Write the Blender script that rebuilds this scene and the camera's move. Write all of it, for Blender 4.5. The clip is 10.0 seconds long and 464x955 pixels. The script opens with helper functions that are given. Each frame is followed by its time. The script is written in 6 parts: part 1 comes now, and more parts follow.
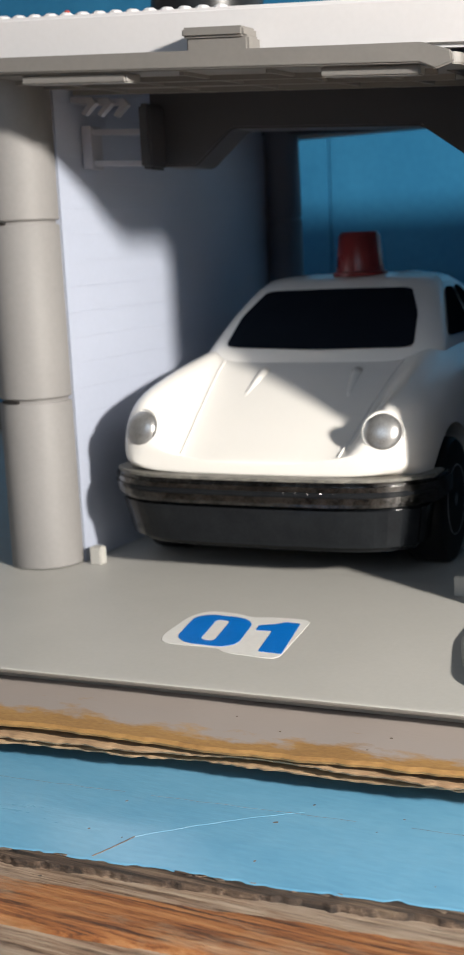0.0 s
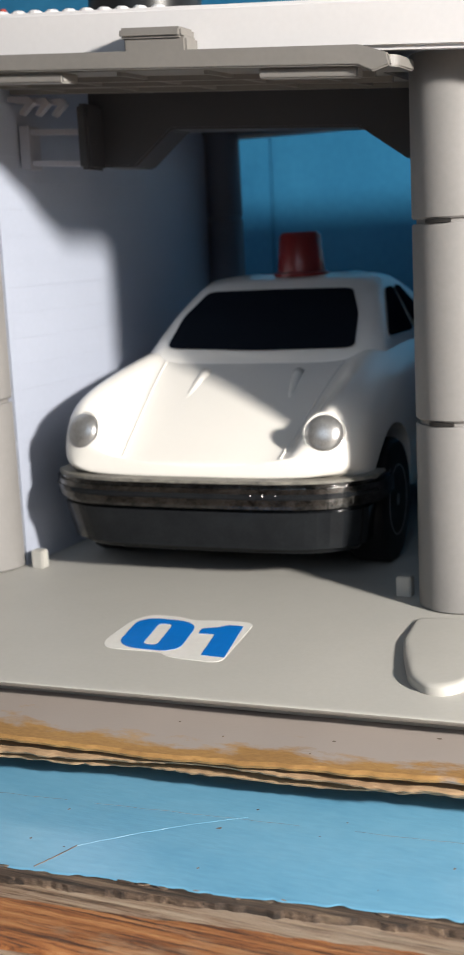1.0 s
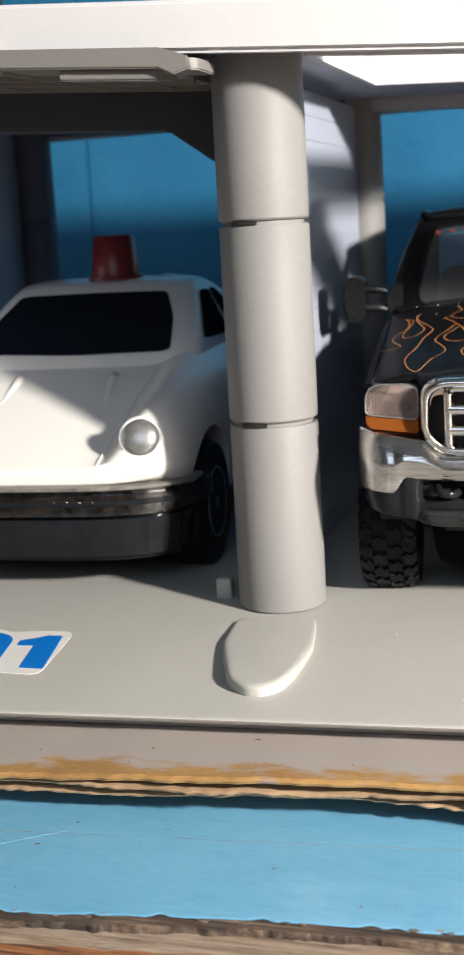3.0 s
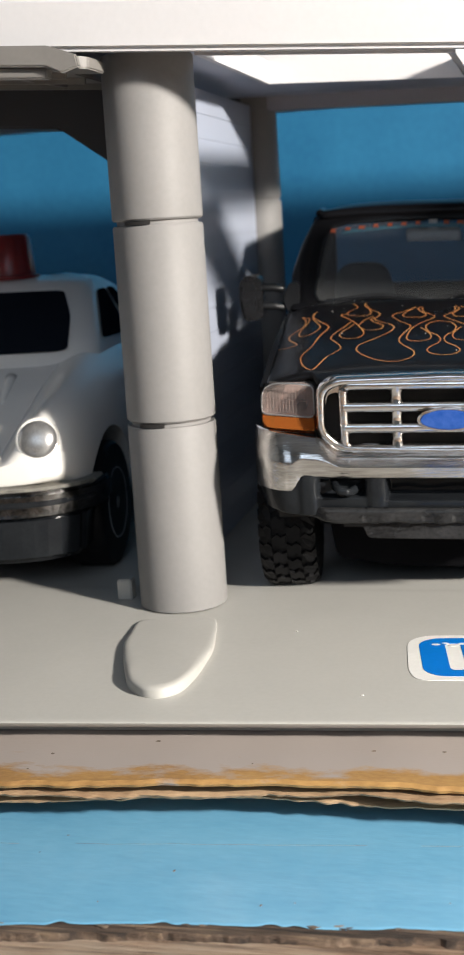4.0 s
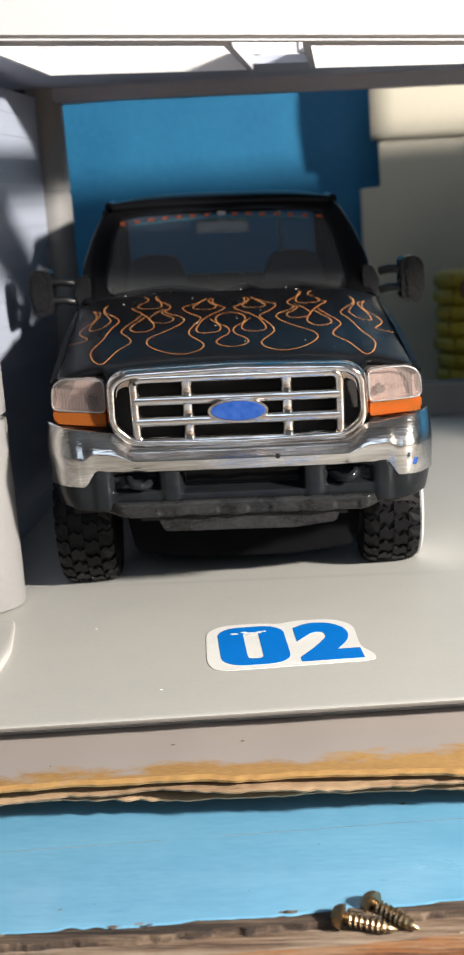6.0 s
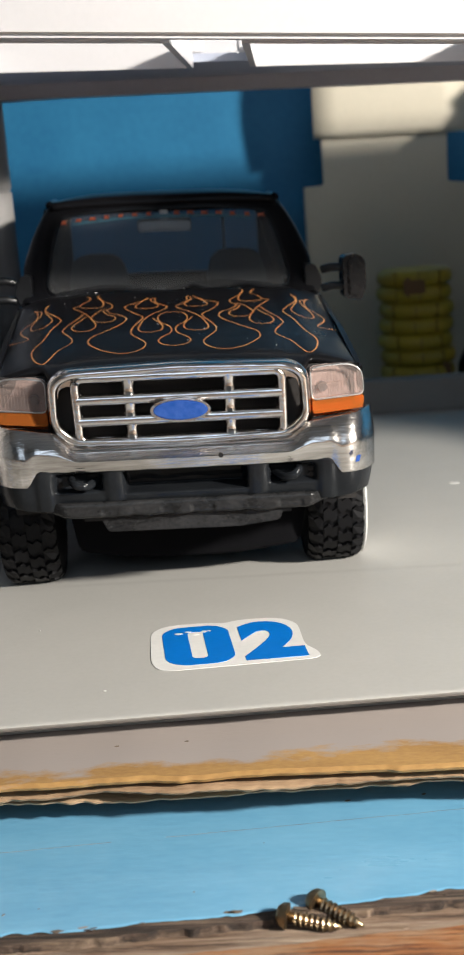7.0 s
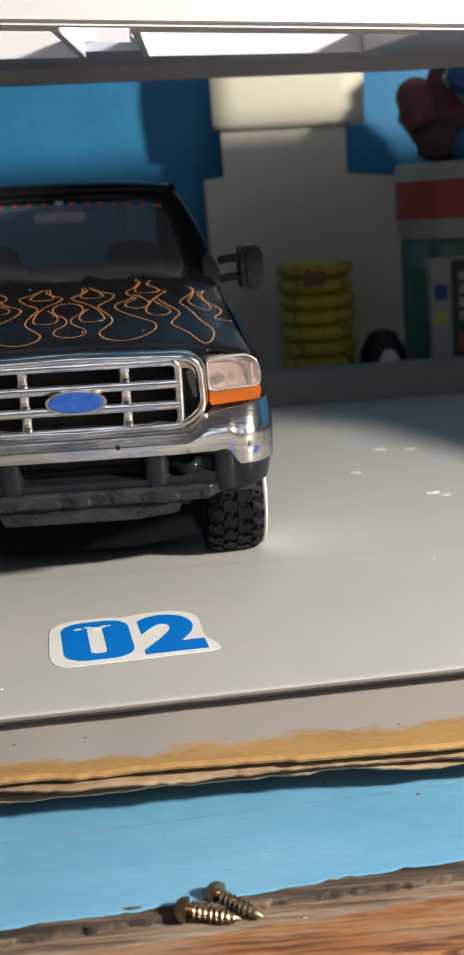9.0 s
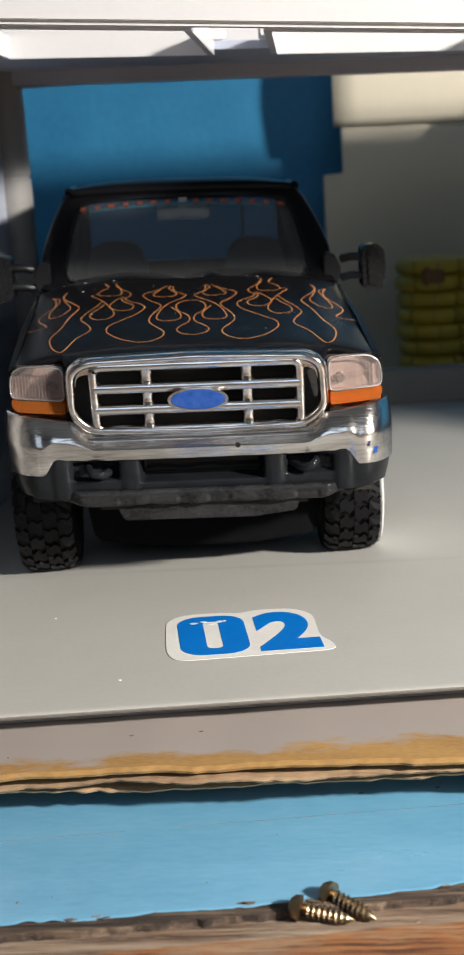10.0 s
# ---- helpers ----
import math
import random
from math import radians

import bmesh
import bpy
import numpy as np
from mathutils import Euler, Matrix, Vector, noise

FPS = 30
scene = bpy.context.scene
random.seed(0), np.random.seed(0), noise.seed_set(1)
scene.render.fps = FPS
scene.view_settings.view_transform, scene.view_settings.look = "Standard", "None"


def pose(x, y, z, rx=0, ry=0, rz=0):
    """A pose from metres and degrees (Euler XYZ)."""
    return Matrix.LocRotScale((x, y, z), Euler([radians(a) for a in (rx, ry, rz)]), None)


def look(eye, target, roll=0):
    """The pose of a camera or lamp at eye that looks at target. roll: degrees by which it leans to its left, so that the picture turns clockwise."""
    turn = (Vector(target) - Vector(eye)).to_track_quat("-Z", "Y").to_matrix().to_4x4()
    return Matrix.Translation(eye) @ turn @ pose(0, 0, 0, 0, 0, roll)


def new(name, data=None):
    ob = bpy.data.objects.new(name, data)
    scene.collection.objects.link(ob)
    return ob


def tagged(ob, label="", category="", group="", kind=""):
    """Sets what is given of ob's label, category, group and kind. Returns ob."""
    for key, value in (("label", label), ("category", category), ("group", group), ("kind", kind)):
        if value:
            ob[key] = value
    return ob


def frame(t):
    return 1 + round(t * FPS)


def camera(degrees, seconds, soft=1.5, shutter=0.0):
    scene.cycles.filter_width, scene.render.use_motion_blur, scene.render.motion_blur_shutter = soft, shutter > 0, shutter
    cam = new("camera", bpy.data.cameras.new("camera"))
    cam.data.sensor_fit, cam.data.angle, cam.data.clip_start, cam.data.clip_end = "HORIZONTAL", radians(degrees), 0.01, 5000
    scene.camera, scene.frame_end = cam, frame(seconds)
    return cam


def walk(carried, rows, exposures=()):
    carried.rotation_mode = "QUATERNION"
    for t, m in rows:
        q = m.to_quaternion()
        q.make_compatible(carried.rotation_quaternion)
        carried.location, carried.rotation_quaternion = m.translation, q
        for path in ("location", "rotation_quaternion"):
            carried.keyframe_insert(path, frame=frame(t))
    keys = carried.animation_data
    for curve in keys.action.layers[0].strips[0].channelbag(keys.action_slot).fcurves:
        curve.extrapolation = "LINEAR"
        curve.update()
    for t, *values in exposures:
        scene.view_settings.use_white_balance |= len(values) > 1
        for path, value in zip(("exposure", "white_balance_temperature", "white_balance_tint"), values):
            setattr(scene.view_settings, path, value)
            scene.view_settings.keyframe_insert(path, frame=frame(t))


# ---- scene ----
cam = camera(20.85, 10.0, soft=1.5)
cam.data.dof.use_dof, cam.data.dof.focus_distance, cam.data.dof.aperture_fstop = True, 0.214, 72.0
PATH = [
    (0, (0.06948, -0.26068, 0.07917), (-0.39338, 0.60700, -0.10221), -2.84),
    (0.5, (0.06914, -0.25970, 0.08061), (-0.37420, 0.61690, -0.10651), -2.83),
    (1, (0.06984, -0.25922, 0.08033), (-0.35457, 0.62684, -0.10613), -2.87),
    (1.5, (0.07080, -0.25830, 0.08001), (-0.32798, 0.63958, -0.10650), -2.96),
    (2, (0.07154, -0.25770, 0.07981), (-0.29967, 0.65183, -0.10718), -3.01),
    (2.5, (0.07233, -0.25679, 0.08001), (-0.26599, 0.66505, -0.10907), -3.17),
    (4, (0.07572, -0.25501, 0.08083), (-0.16036, 0.69624, -0.11765), -3.52),
    (4.5, (0.07670, -0.25407, 0.08080), (-0.12419, 0.70421, -0.12253), -3.69),
    (5, (0.07794, -0.25331, 0.08035), (-0.08670, 0.71120, -0.12611), -3.86),
    (5.5, (0.07897, -0.25301, 0.08055), (-0.04831, 0.71626, -0.12997), -3.89),
    (6, (0.08013, -0.25301, 0.08079), (-0.01370, 0.71933, -0.13309), -4.03),
    (7.5, (0.08162, -0.25166, 0.08019), (0.04607, 0.72324, -0.13960), -4.11),
    (8, (0.08206, -0.25110, 0.07976), (0.07063, 0.72345, -0.14413), -4.14),
    (8.5, (0.08245, -0.25102, 0.07967), (0.09294, 0.72305, -0.14634), -4.11),
    (9, (0.08379, -0.25094, 0.07953), (0.09977, 0.72301, -0.14668), -4.18),
    (9.5, (0.08180, -0.25168, 0.08102), (0.05921, 0.72162, -0.14738), -3.56),
    (10, (0.08095, -0.25189, 0.08128), (0.01466, 0.71970, -0.14592), -3.64),
]
walk(cam, [(t, look(eye, target, roll)) for t, eye, target, roll in PATH], exposures=[(0, 0.15), (2.5, 0.24), (4, 0.08), (6, 0.18), (7.5, -0.15), (9, -0.15), (10, -0.19)])

# ---- world, sun, exposure ----
world = bpy.data.worlds.new("world")
scene.world = world
world.use_nodes = True
_n = world.node_tree.nodes
_sky = _n.new("ShaderNodeTexSky")
_sky.sky_type, _sky.sun_disc = "NISHITA", False
_sky.sun_elevation, _sky.sun_rotation = radians(35), radians(120)
world.node_tree.links.new(_sky.outputs[0], _n["Background"].inputs[0])
_n["Background"].inputs[1].default_value = 0.06

# the one strong source: a small bright lamp close by, to the right of the camera and above it
lamp = new("lamp_light", bpy.data.lights.new("lamp_light", "AREA"))
lamp.data.shape, lamp.data.size, lamp.data.energy, lamp.data.color = "DISK", 0.048, 10.3, (1.0, 0.94, 0.86)
lamp.matrix_world = look((0.540, -0.315, 0.2575), (0.0, 0.0, 0.03))


def fill_light(name, eye, target, wide, high, power, color):
    ob = new(name, bpy.data.lights.new(name, "AREA"))
    ob.data.shape, ob.data.size, ob.data.size_y, ob.data.energy, ob.data.color = "RECTANGLE", wide, high, power, color
    ob.matrix_world = look(eye, target)
    return ob


# added bluish fill lamps, out of view, in two openings of the room walls
fill_light("fill_light", (1.58, -1.15, 0.75), (0, -1.15, 0.75), 1.1, 1.2, 0.6, (0.58, 0.76, 1.0))
fill_light("fill_light", (0.25, -1.78, 1.0), (0.05, 0.0, 0.05), 1.1, 0.9, 5.2, (0.74, 0.86, 1.0))


# ---- materials ----
def surface(name, a, b=None, rough=0.5, metal=0.0, scale=60.0, fine=900.0, bump=0.0, wear=0.0, stretch=(1, 1, 1), spread=0.12, vary=0.08, **more):
    """A procedural surface: two colours mixed by noise at two scales, fine relief, uneven gloss."""
    m = bpy.data.materials.new(name)
    m.use_nodes = True
    nt = m.node_tree
    p = nt.nodes["Principled BSDF"]
    b = b or tuple(c * (1 - spread) for c in a)
    tc = nt.nodes.new("ShaderNodeTexCoord")
    mp = nt.nodes.new("ShaderNodeMapping")
    mp.inputs["Scale"].default_value = stretch
    nt.links.new(tc.outputs["Object"], mp.inputs[0])
    n1 = nt.nodes.new("ShaderNodeTexNoise")
    n1.inputs["Scale"].default_value, n1.inputs["Detail"].default_value, n1.inputs["Roughness"].default_value = scale, 6, 0.62
    n2 = nt.nodes.new("ShaderNodeTexNoise")
    n2.inputs["Scale"].default_value, n2.inputs["Detail"].default_value = fine, 3
    for n in (n1, n2):
        nt.links.new(mp.outputs[0], n.inputs["Vector"])
    add = nt.nodes.new("ShaderNodeMath")
    add.operation, add.use_clamp = "MULTIPLY_ADD", True
    nt.links.new(n2.outputs[0], add.inputs[0])
    add.inputs[1].default_value = 0.5
    nt.links.new(n1.outputs[0], add.inputs[2])
    ramp = nt.nodes.new("ShaderNodeMapRange")
    ramp.inputs["From Min"].default_value, ramp.inputs["From Max"].default_value = 0.5, 1.0
    nt.links.new(add.outputs[0], ramp.inputs[0])
    mix = nt.nodes.new("ShaderNodeMix")
    mix.data_type = "RGBA"
    mix.inputs["A"].default_value, mix.inputs["B"].default_value = (*a, 1), (*b, 1)
    nt.links.new(ramp.outputs[0], mix.inputs["Factor"])
    nt.links.new(mix.outputs["Result"], p.inputs["Base Color"])
    rr = nt.nodes.new("ShaderNodeMapRange")
    rr.inputs["To Min"].default_value, rr.inputs["To Max"].default_value = max(rough - vary - wear, 0.02), min(rough + vary + wear, 1)
    nt.links.new(n1.outputs[0], rr.inputs[0])
    nt.links.new(rr.outputs[0], p.inputs["Roughness"])
    p.inputs["Metallic"].default_value = metal
    if bump:
        bn = nt.nodes.new("ShaderNodeBump")
        bn.inputs["Strength"].default_value, bn.inputs["Distance"].default_value = bump, 0.0004
        nt.links.new(add.outputs[0], bn.inputs["Height"])
        nt.links.new(bn.outputs[0], p.inputs["Normal"])
    for key, value in more.items():
        p.inputs[key.replace("_", " ")].default_value = value
    return m


def layered(name, base, over, scale, low, high, stretch=(1, 1, 1), rough=0.5, bump=0.0, fine=1500.0, grain=None):
    """Paint (over) worn off a base along noise, both with a fine grain."""
    m = surface(name, base, grain, rough=rough, scale=scale * 0.6, fine=fine, bump=bump, stretch=stretch, spread=0.45)
    nt = m.node_tree
    p = nt.nodes["Principled BSDF"]
    mix0 = p.inputs["Base Color"].links[0].from_node
    n = nt.nodes.new("ShaderNodeTexNoise")
    n.inputs["Scale"].default_value, n.inputs["Detail"].default_value, n.inputs["Roughness"].default_value = scale, 8, 0.65
    mp = next(k for k in nt.nodes if k.type == "MAPPING")
    nt.links.new(mp.outputs[0], n.inputs["Vector"])
    rg = nt.nodes.new("ShaderNodeMapRange")
    rg.inputs["From Min"].default_value, rg.inputs["From Max"].default_value = low, high
    nt.links.new(n.outputs[0], rg.inputs[0])
    mix = nt.nodes.new("ShaderNodeMix")
    mix.data_type = "RGBA"
    nt.links.new(rg.outputs[0], mix.inputs["Factor"])
    nt.links.new(mix0.outputs["Result"], mix.inputs["A"])
    mix.inputs["B"].default_value = (*over, 1)
    nt.links.new(mix.outputs["Result"], p.inputs["Base Color"])
    return m


def glass(name, color, rough=0.02, alpha=0.12, veil=(0.5, 0.5, 0.5)):
    """A thin clear pane: mostly see-through, with a true gloss."""
    m = bpy.data.materials.new(name)
    m.use_nodes = True
    nt = m.node_tree
    nt.nodes.remove(nt.nodes["Principled BSDF"])
    out = nt.nodes["Material Output"]
    tr = nt.nodes.new("ShaderNodeBsdfTransparent")
    tr.inputs[0].default_value = (*color, 1)
    gl = nt.nodes.new("ShaderNodeBsdfGlossy")
    gl.inputs["Roughness"].default_value = rough
    fr = nt.nodes.new("ShaderNodeFresnel")
    fr.inputs[0].default_value = 1.3
    mixer = nt.nodes.new("ShaderNodeMixShader")
    nt.links.new(fr.outputs[0], mixer.inputs[0])
    nt.links.new(tr.outputs[0], mixer.inputs[1])
    nt.links.new(gl.outputs[0], mixer.inputs[2])
    haze = nt.nodes.new("ShaderNodeBsdfDiffuse")
    haze.inputs[0].default_value = (*veil, 1)
    mix2 = nt.nodes.new("ShaderNodeMixShader")
    mix2.inputs[0].default_value = alpha
    nt.links.new(mixer.outputs[0], mix2.inputs[1])
    nt.links.new(haze.outputs[0], mix2.inputs[2])
    nt.links.new(mix2.outputs[0], out.inputs[0])
    return m


GREY_PLASTIC = surface("grey_plastic", (0.425, 0.415, 0.387), rough=0.46, scale=25, spread=0.09, bump=0.06, Specular_IOR_Level=0.4)
POST_PLASTIC = surface("post_plastic", (0.23, 0.222, 0.216), rough=0.58, scale=30, spread=0.12, bump=0.07, Specular_IOR_Level=0.35)
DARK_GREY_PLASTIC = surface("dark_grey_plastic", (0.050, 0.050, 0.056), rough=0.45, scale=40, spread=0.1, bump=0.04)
PLATE_PLASTIC = surface("plate_plastic", (0.19, 0.18, 0.168), rough=0.5, scale=40, spread=0.14, bump=0.05)
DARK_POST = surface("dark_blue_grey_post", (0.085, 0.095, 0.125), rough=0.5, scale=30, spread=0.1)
BRACKET_PLASTIC = surface("bracket_plastic", (0.36, 0.36, 0.40), rough=0.5, scale=40, spread=0.12)
WHITE_PLASTIC = surface("white_plastic", (0.60, 0.59, 0.60), rough=0.4, scale=20, spread=0.06, bump=0.04)
WALL_PLASTIC = surface("wall_plastic", (0.385, 0.42, 0.51), rough=0.38, scale=20, spread=0.08, bump=0.03)
CREAM_PAINT = surface("cream_white_plastic", (0.80, 0.775, 0.73), rough=0.26, scale=40, spread=0.025, vary=0.03, bump=0.01, Coat_Weight=0.3, Coat_Roughness=0.15)
BLACK_PLASTIC = surface("black_plastic", (0.012, 0.0125, 0.014), rough=0.34, scale=120, spread=0.4, bump=0.08, Specular_IOR_Level=0.35)
BLACK_SATIN = surface("worn_black_bumper", (0.008, 0.009, 0.011), (0.014, 0.016, 0.018), rough=0.16, scale=160, fine=1500, bump=0.12, wear=0.06, Specular_IOR_Level=0.15)
WORN_LIP = surface("scuffed_black_lip", (0.007, 0.0075, 0.008), (0.030, 0.030, 0.031), rough=0.30, scale=200, fine=1600, bump=0.24, wear=0.12, stretch=(0.7, 1, 1), Specular_IOR_Level=0.2)
SMOKED_CHROME = surface("worn_dark_chrome", (0.016, 0.017, 0.019), (0.17, 0.165, 0.16), rough=0.15, metal=1.0, scale=300, fine=2500, bump=0.35, wear=0.08)
SMOKED_GLASS = surface("black_window", (0.010, 0.013, 0.019), rough=0.3, scale=120, spread=0.1, vary=0.02, Specular_IOR_Level=0.0)
# both chromes: scuffed relief, and dark reflections painted as streaks along x
CHROME = surface("chrome", (0.88, 0.86, 0.84), (0.50, 0.46, 0.43), rough=0.12, metal=1.0, scale=300, fine=1500, bump=0.24, wear=0.06, vary=0.08, stretch=(0.10, 1, 1.0))
SCUFFED_REFLECTION_CHROME = surface("scuffed_chrome_painted_reflections", (0.88, 0.86, 0.84), (0.34, 0.31, 0.285), rough=0.17, metal=1.0, scale=240, fine=2100, bump=0.45, wear=0.10, vary=0.08, stretch=(0.09, 1, 1.0))
LENS_SILVER = surface("silver_lamp", (0.42, 0.42, 0.42), (0.26, 0.255, 0.25), rough=0.32, metal=0.7, scale=300, fine=2500, bump=0.1)
RIM_SILVER = surface("painted_silver_rim", (0.52, 0.52, 0.53), (0.30, 0.30, 0.31), rough=0.38, metal=0.25, scale=400, fine=2500, bump=0.1)
MIRROR_PLASTIC = surface("mirror_plastic", (0.010, 0.010, 0.011), rough=0.27, scale=300, spread=0.4, bump=0.15, Specular_IOR_Level=0.42)
RED_PLASTIC = surface("red_beacon_plastic", (0.20, 0.018, 0.018), rough=0.3, scale=90, spread=0.3)
RUBBER = surface("tyre_rubber", (0.006, 0.006, 0.007), rough=0.50, scale=200, spread=0.4, bump=0.15, Specular_IOR_Level=0.16)
TRUCK_BLACK = surface("truck_black_paint", (0.006, 0.006, 0.007), rough=0.30, scale=50, spread=0.3, Specular_IOR_Level=0.08, Coat_Weight=0.06, Coat_Roughness=0.08)
FLAME = surface("flame_pinstripe", (0.46, 0.13, 0.035), (0.52, 0.28, 0.09), rough=0.45, scale=260)
BADGE_BLUE = surface("badge_blue", (0.010, 0.055, 0.25), (0.035, 0.09, 0.32), rough=0.35, scale=700, spread=0.3, Specular_IOR_Level=0.2)
AMBER = surface("amber_lens", (0.46, 0.135, 0.03), (0.28, 0.065, 0.014), rough=0.16, scale=300, fine=2200, Coat_Weight=0.6, Coat_Roughness=0.05, Transmission_Weight=0.2)
LAMP_CLEAR = surface("clear_lens", (0.40, 0.33, 0.31), (0.16, 0.13, 0.12), rough=0.2, metal=0.3, scale=260, fine=1400, bump=0.4, stretch=(1.6, 1, 0.5), Coat_Weight=0.4, Coat_Roughness=0.05)
BULB_GREY = surface("bulb_grey", (0.10, 0.09, 0.085), rough=0.4, spread=0.3)
# near-black without gloss, to keep the shade beneath the pickup dark
UNDER_SHADE = surface("underside_shade_black", (0.005, 0.005, 0.006), rough=0.85, spread=0.3, Specular_IOR_Level=0.05)
SEAT = surface("seat_dark", (0.013, 0.015, 0.02), rough=0.6, spread=0.3)
STICKER_WHITE = surface("sticker_white", (0.74, 0.73, 0.70), rough=0.3, scale=120, spread=0.12)
STICKER_BLUE = surface("sticker_blue", (0.002, 0.17, 0.60), rough=0.3, scale=80, spread=0.14)
BLUE_PAINT = surface("blue_painted_wood", (0.168, 0.395, 0.57), (0.108, 0.305, 0.475), rough=0.30, scale=70, fine=1100, bump=0.22, stretch=(0.3, 1, 1), Coat_Weight=0.6, Coat_Roughness=0.12)
BLUE_WALL = surface("blue_wall_paint", (0.034, 0.195, 0.36), (0.017, 0.128, 0.262), rough=0.33, scale=14, fine=300, bump=0.10, Specular_IOR_Level=0.28)
SHEET_TOP = layered("worn_grey_paint_on_card", (0.39, 0.228, 0.077), (0.30, 0.262, 0.24), 130, 0.37, 0.50, stretch=(0.5, 1.0, 1), rough=0.62, bump=0.18, grain=(0.22, 0.115, 0.04))
SHEET_EDGE = surface("torn_card_edge", (0.46, 0.32, 0.19), (0.20, 0.12, 0.065), rough=0.8, scale=150, fine=1800, bump=0.5, stretch=(0.2, 1, 3))


def weathered(name, dark, mid, light, dust, amount, grain=260.0):
    """Rough bare wood: streaked grain along x in three tones, with dusty worn blotches over it."""
    m = bpy.data.materials.new(name)
    m.use_nodes = True
    nt = m.node_tree
    p = nt.nodes["Principled BSDF"]
    tc = nt.nodes.new("ShaderNodeTexCoord")
    def noisy(stretch, scale, detail, rough):
        mp = nt.nodes.new("ShaderNodeMapping")
        mp.inputs["Scale"].default_value = stretch
        nt.links.new(tc.outputs["Object"], mp.inputs[0])
        n = nt.nodes.new("ShaderNodeTexNoise")
        n.inputs["Scale"].default_value, n.inputs["Detail"].default_value, n.inputs["Roughness"].default_value = scale, detail, rough
        nt.links.new(mp.outputs[0], n.inputs["Vector"])
        return n
    streak, blotch, fine = noisy((0.09, 2.4, 1), grain, 9, 0.72), noisy((0.35, 1.3, 1), 110, 7, 0.66), noisy((0.5, 1, 1), 1500, 3, 0.6)
    ramp = nt.nodes.new("ShaderNodeValToRGB")
    ramp.color_ramp.elements[0].position, ramp.color_ramp.elements[0].color = 0.40, (*dark, 1)
    ramp.color_ramp.elements[1].position, ramp.color_ramp.elements[1].color = 0.62, (*light, 1)
    e = ramp.color_ramp.elements.new(0.49)
    e.color = (*mid, 1)
    nt.links.new(streak.outputs[0], ramp.inputs[0])
    lim = nt.nodes.new("ShaderNodeMapRange")
    lim.inputs["From Min"].default_value, lim.inputs["From Max"].default_value, lim.inputs["To Max"].default_value = 0.62 - amount * 0.22, 0.72 - amount * 0.10, 0.85
    nt.links.new(blotch.outputs[0], lim.inputs[0])
    mix = nt.nodes.new("ShaderNodeMix")
    mix.data_type = "RGBA"
    nt.links.new(lim.outputs[0], mix.inputs["Factor"])
    nt.links.new(ramp.outputs[0], mix.inputs["A"])
    mix.inputs["B"].default_value = (*dust, 1)
    nt.links.new(mix.outputs["Result"], p.inputs["Base Color"])
    p.inputs["Roughness"].default_value = 0.72
    add = nt.nodes.new("ShaderNodeMath")
    add.operation = "MULTIPLY_ADD"
    nt.links.new(fine.outputs[0], add.inputs[0])
    add.inputs[1].default_value = 0.35
    nt.links.new(streak.outputs[0], add.inputs[2])
    bn = nt.nodes.new("ShaderNodeBump")
    bn.inputs["Strength"].default_value, bn.inputs["Distance"].default_value = 1.0, 0.0009
    nt.links.new(add.outputs[0], bn.inputs["Height"])
    nt.links.new(bn.outputs[0], p.inputs["Normal"])
    return m


RAW_WOOD = weathered("raw_dusty_wood", (0.075, 0.042, 0.025), (0.24, 0.155, 0.10), (0.40, 0.31, 0.23), (0.36, 0.29, 0.225), 0.75, 400)
ORANGE_WOOD = weathered("bare_orange_wood", (0.065, 0.022, 0.010), (0.29, 0.105, 0.030), (0.42, 0.20, 0.075), (0.40, 0.28, 0.18), 0.55, 400)
CHIPPED = surface("chipped_dark_edge", (0.035, 0.028, 0.024), (0.22, 0.165, 0.12), rough=0.8, scale=260, fine=1600, bump=1.0, stretch=(0.25, 1, 1))
SPLINTER = weathered("splintered_dark_wood", (0.016, 0.011, 0.008), (0.075, 0.048, 0.033), (0.22, 0.155, 0.105), (0.035, 0.028, 0.024), 0.55, 380)
BRASS_STEEL = surface("yellowed_zinc", (0.42, 0.32, 0.19), (0.20, 0.145, 0.095), rough=0.36, metal=1.0, scale=400, bump=0.08)
BEIGE_CARD = surface("beige_card", (0.63, 0.575, 0.455), rough=0.6, scale=16, spread=0.12, bump=0.05)
YELLOW_PLASTIC = surface("yellow_plastic", (0.37, 0.29, 0.02), (0.28, 0.21, 0.02), rough=0.45, scale=70, bump=0.05)
DULL_YELLOW = surface("dull_yellow_seam", (0.20, 0.145, 0.018), rough=0.6, spread=0.3)
BROWN_STAIN = surface("brown_mark", (0.14, 0.07, 0.02), rough=0.6, spread=0.3)
GREEN_GLASS = surface("green_bottle", (0.085, 0.25, 0.195), rough=0.15, scale=30, spread=0.4, Transmission_Weight=0.2)
LABEL_GREY = surface("label_grey", (0.36, 0.37, 0.34), rough=0.4, scale=60, spread=0.3)
RED_BAND = surface("red_band", (0.36, 0.052, 0.032), (0.24, 0.04, 0.03), rough=0.5, scale=60)
TOY_RED = surface("faded_red_cloth", (0.17, 0.042, 0.035), (0.10, 0.036, 0.035), rough=0.8, scale=120, bump=0.3)
TOY_DARK = surface("dark_brown_cloth", (0.06, 0.03, 0.025), rough=0.8, spread=0.3)
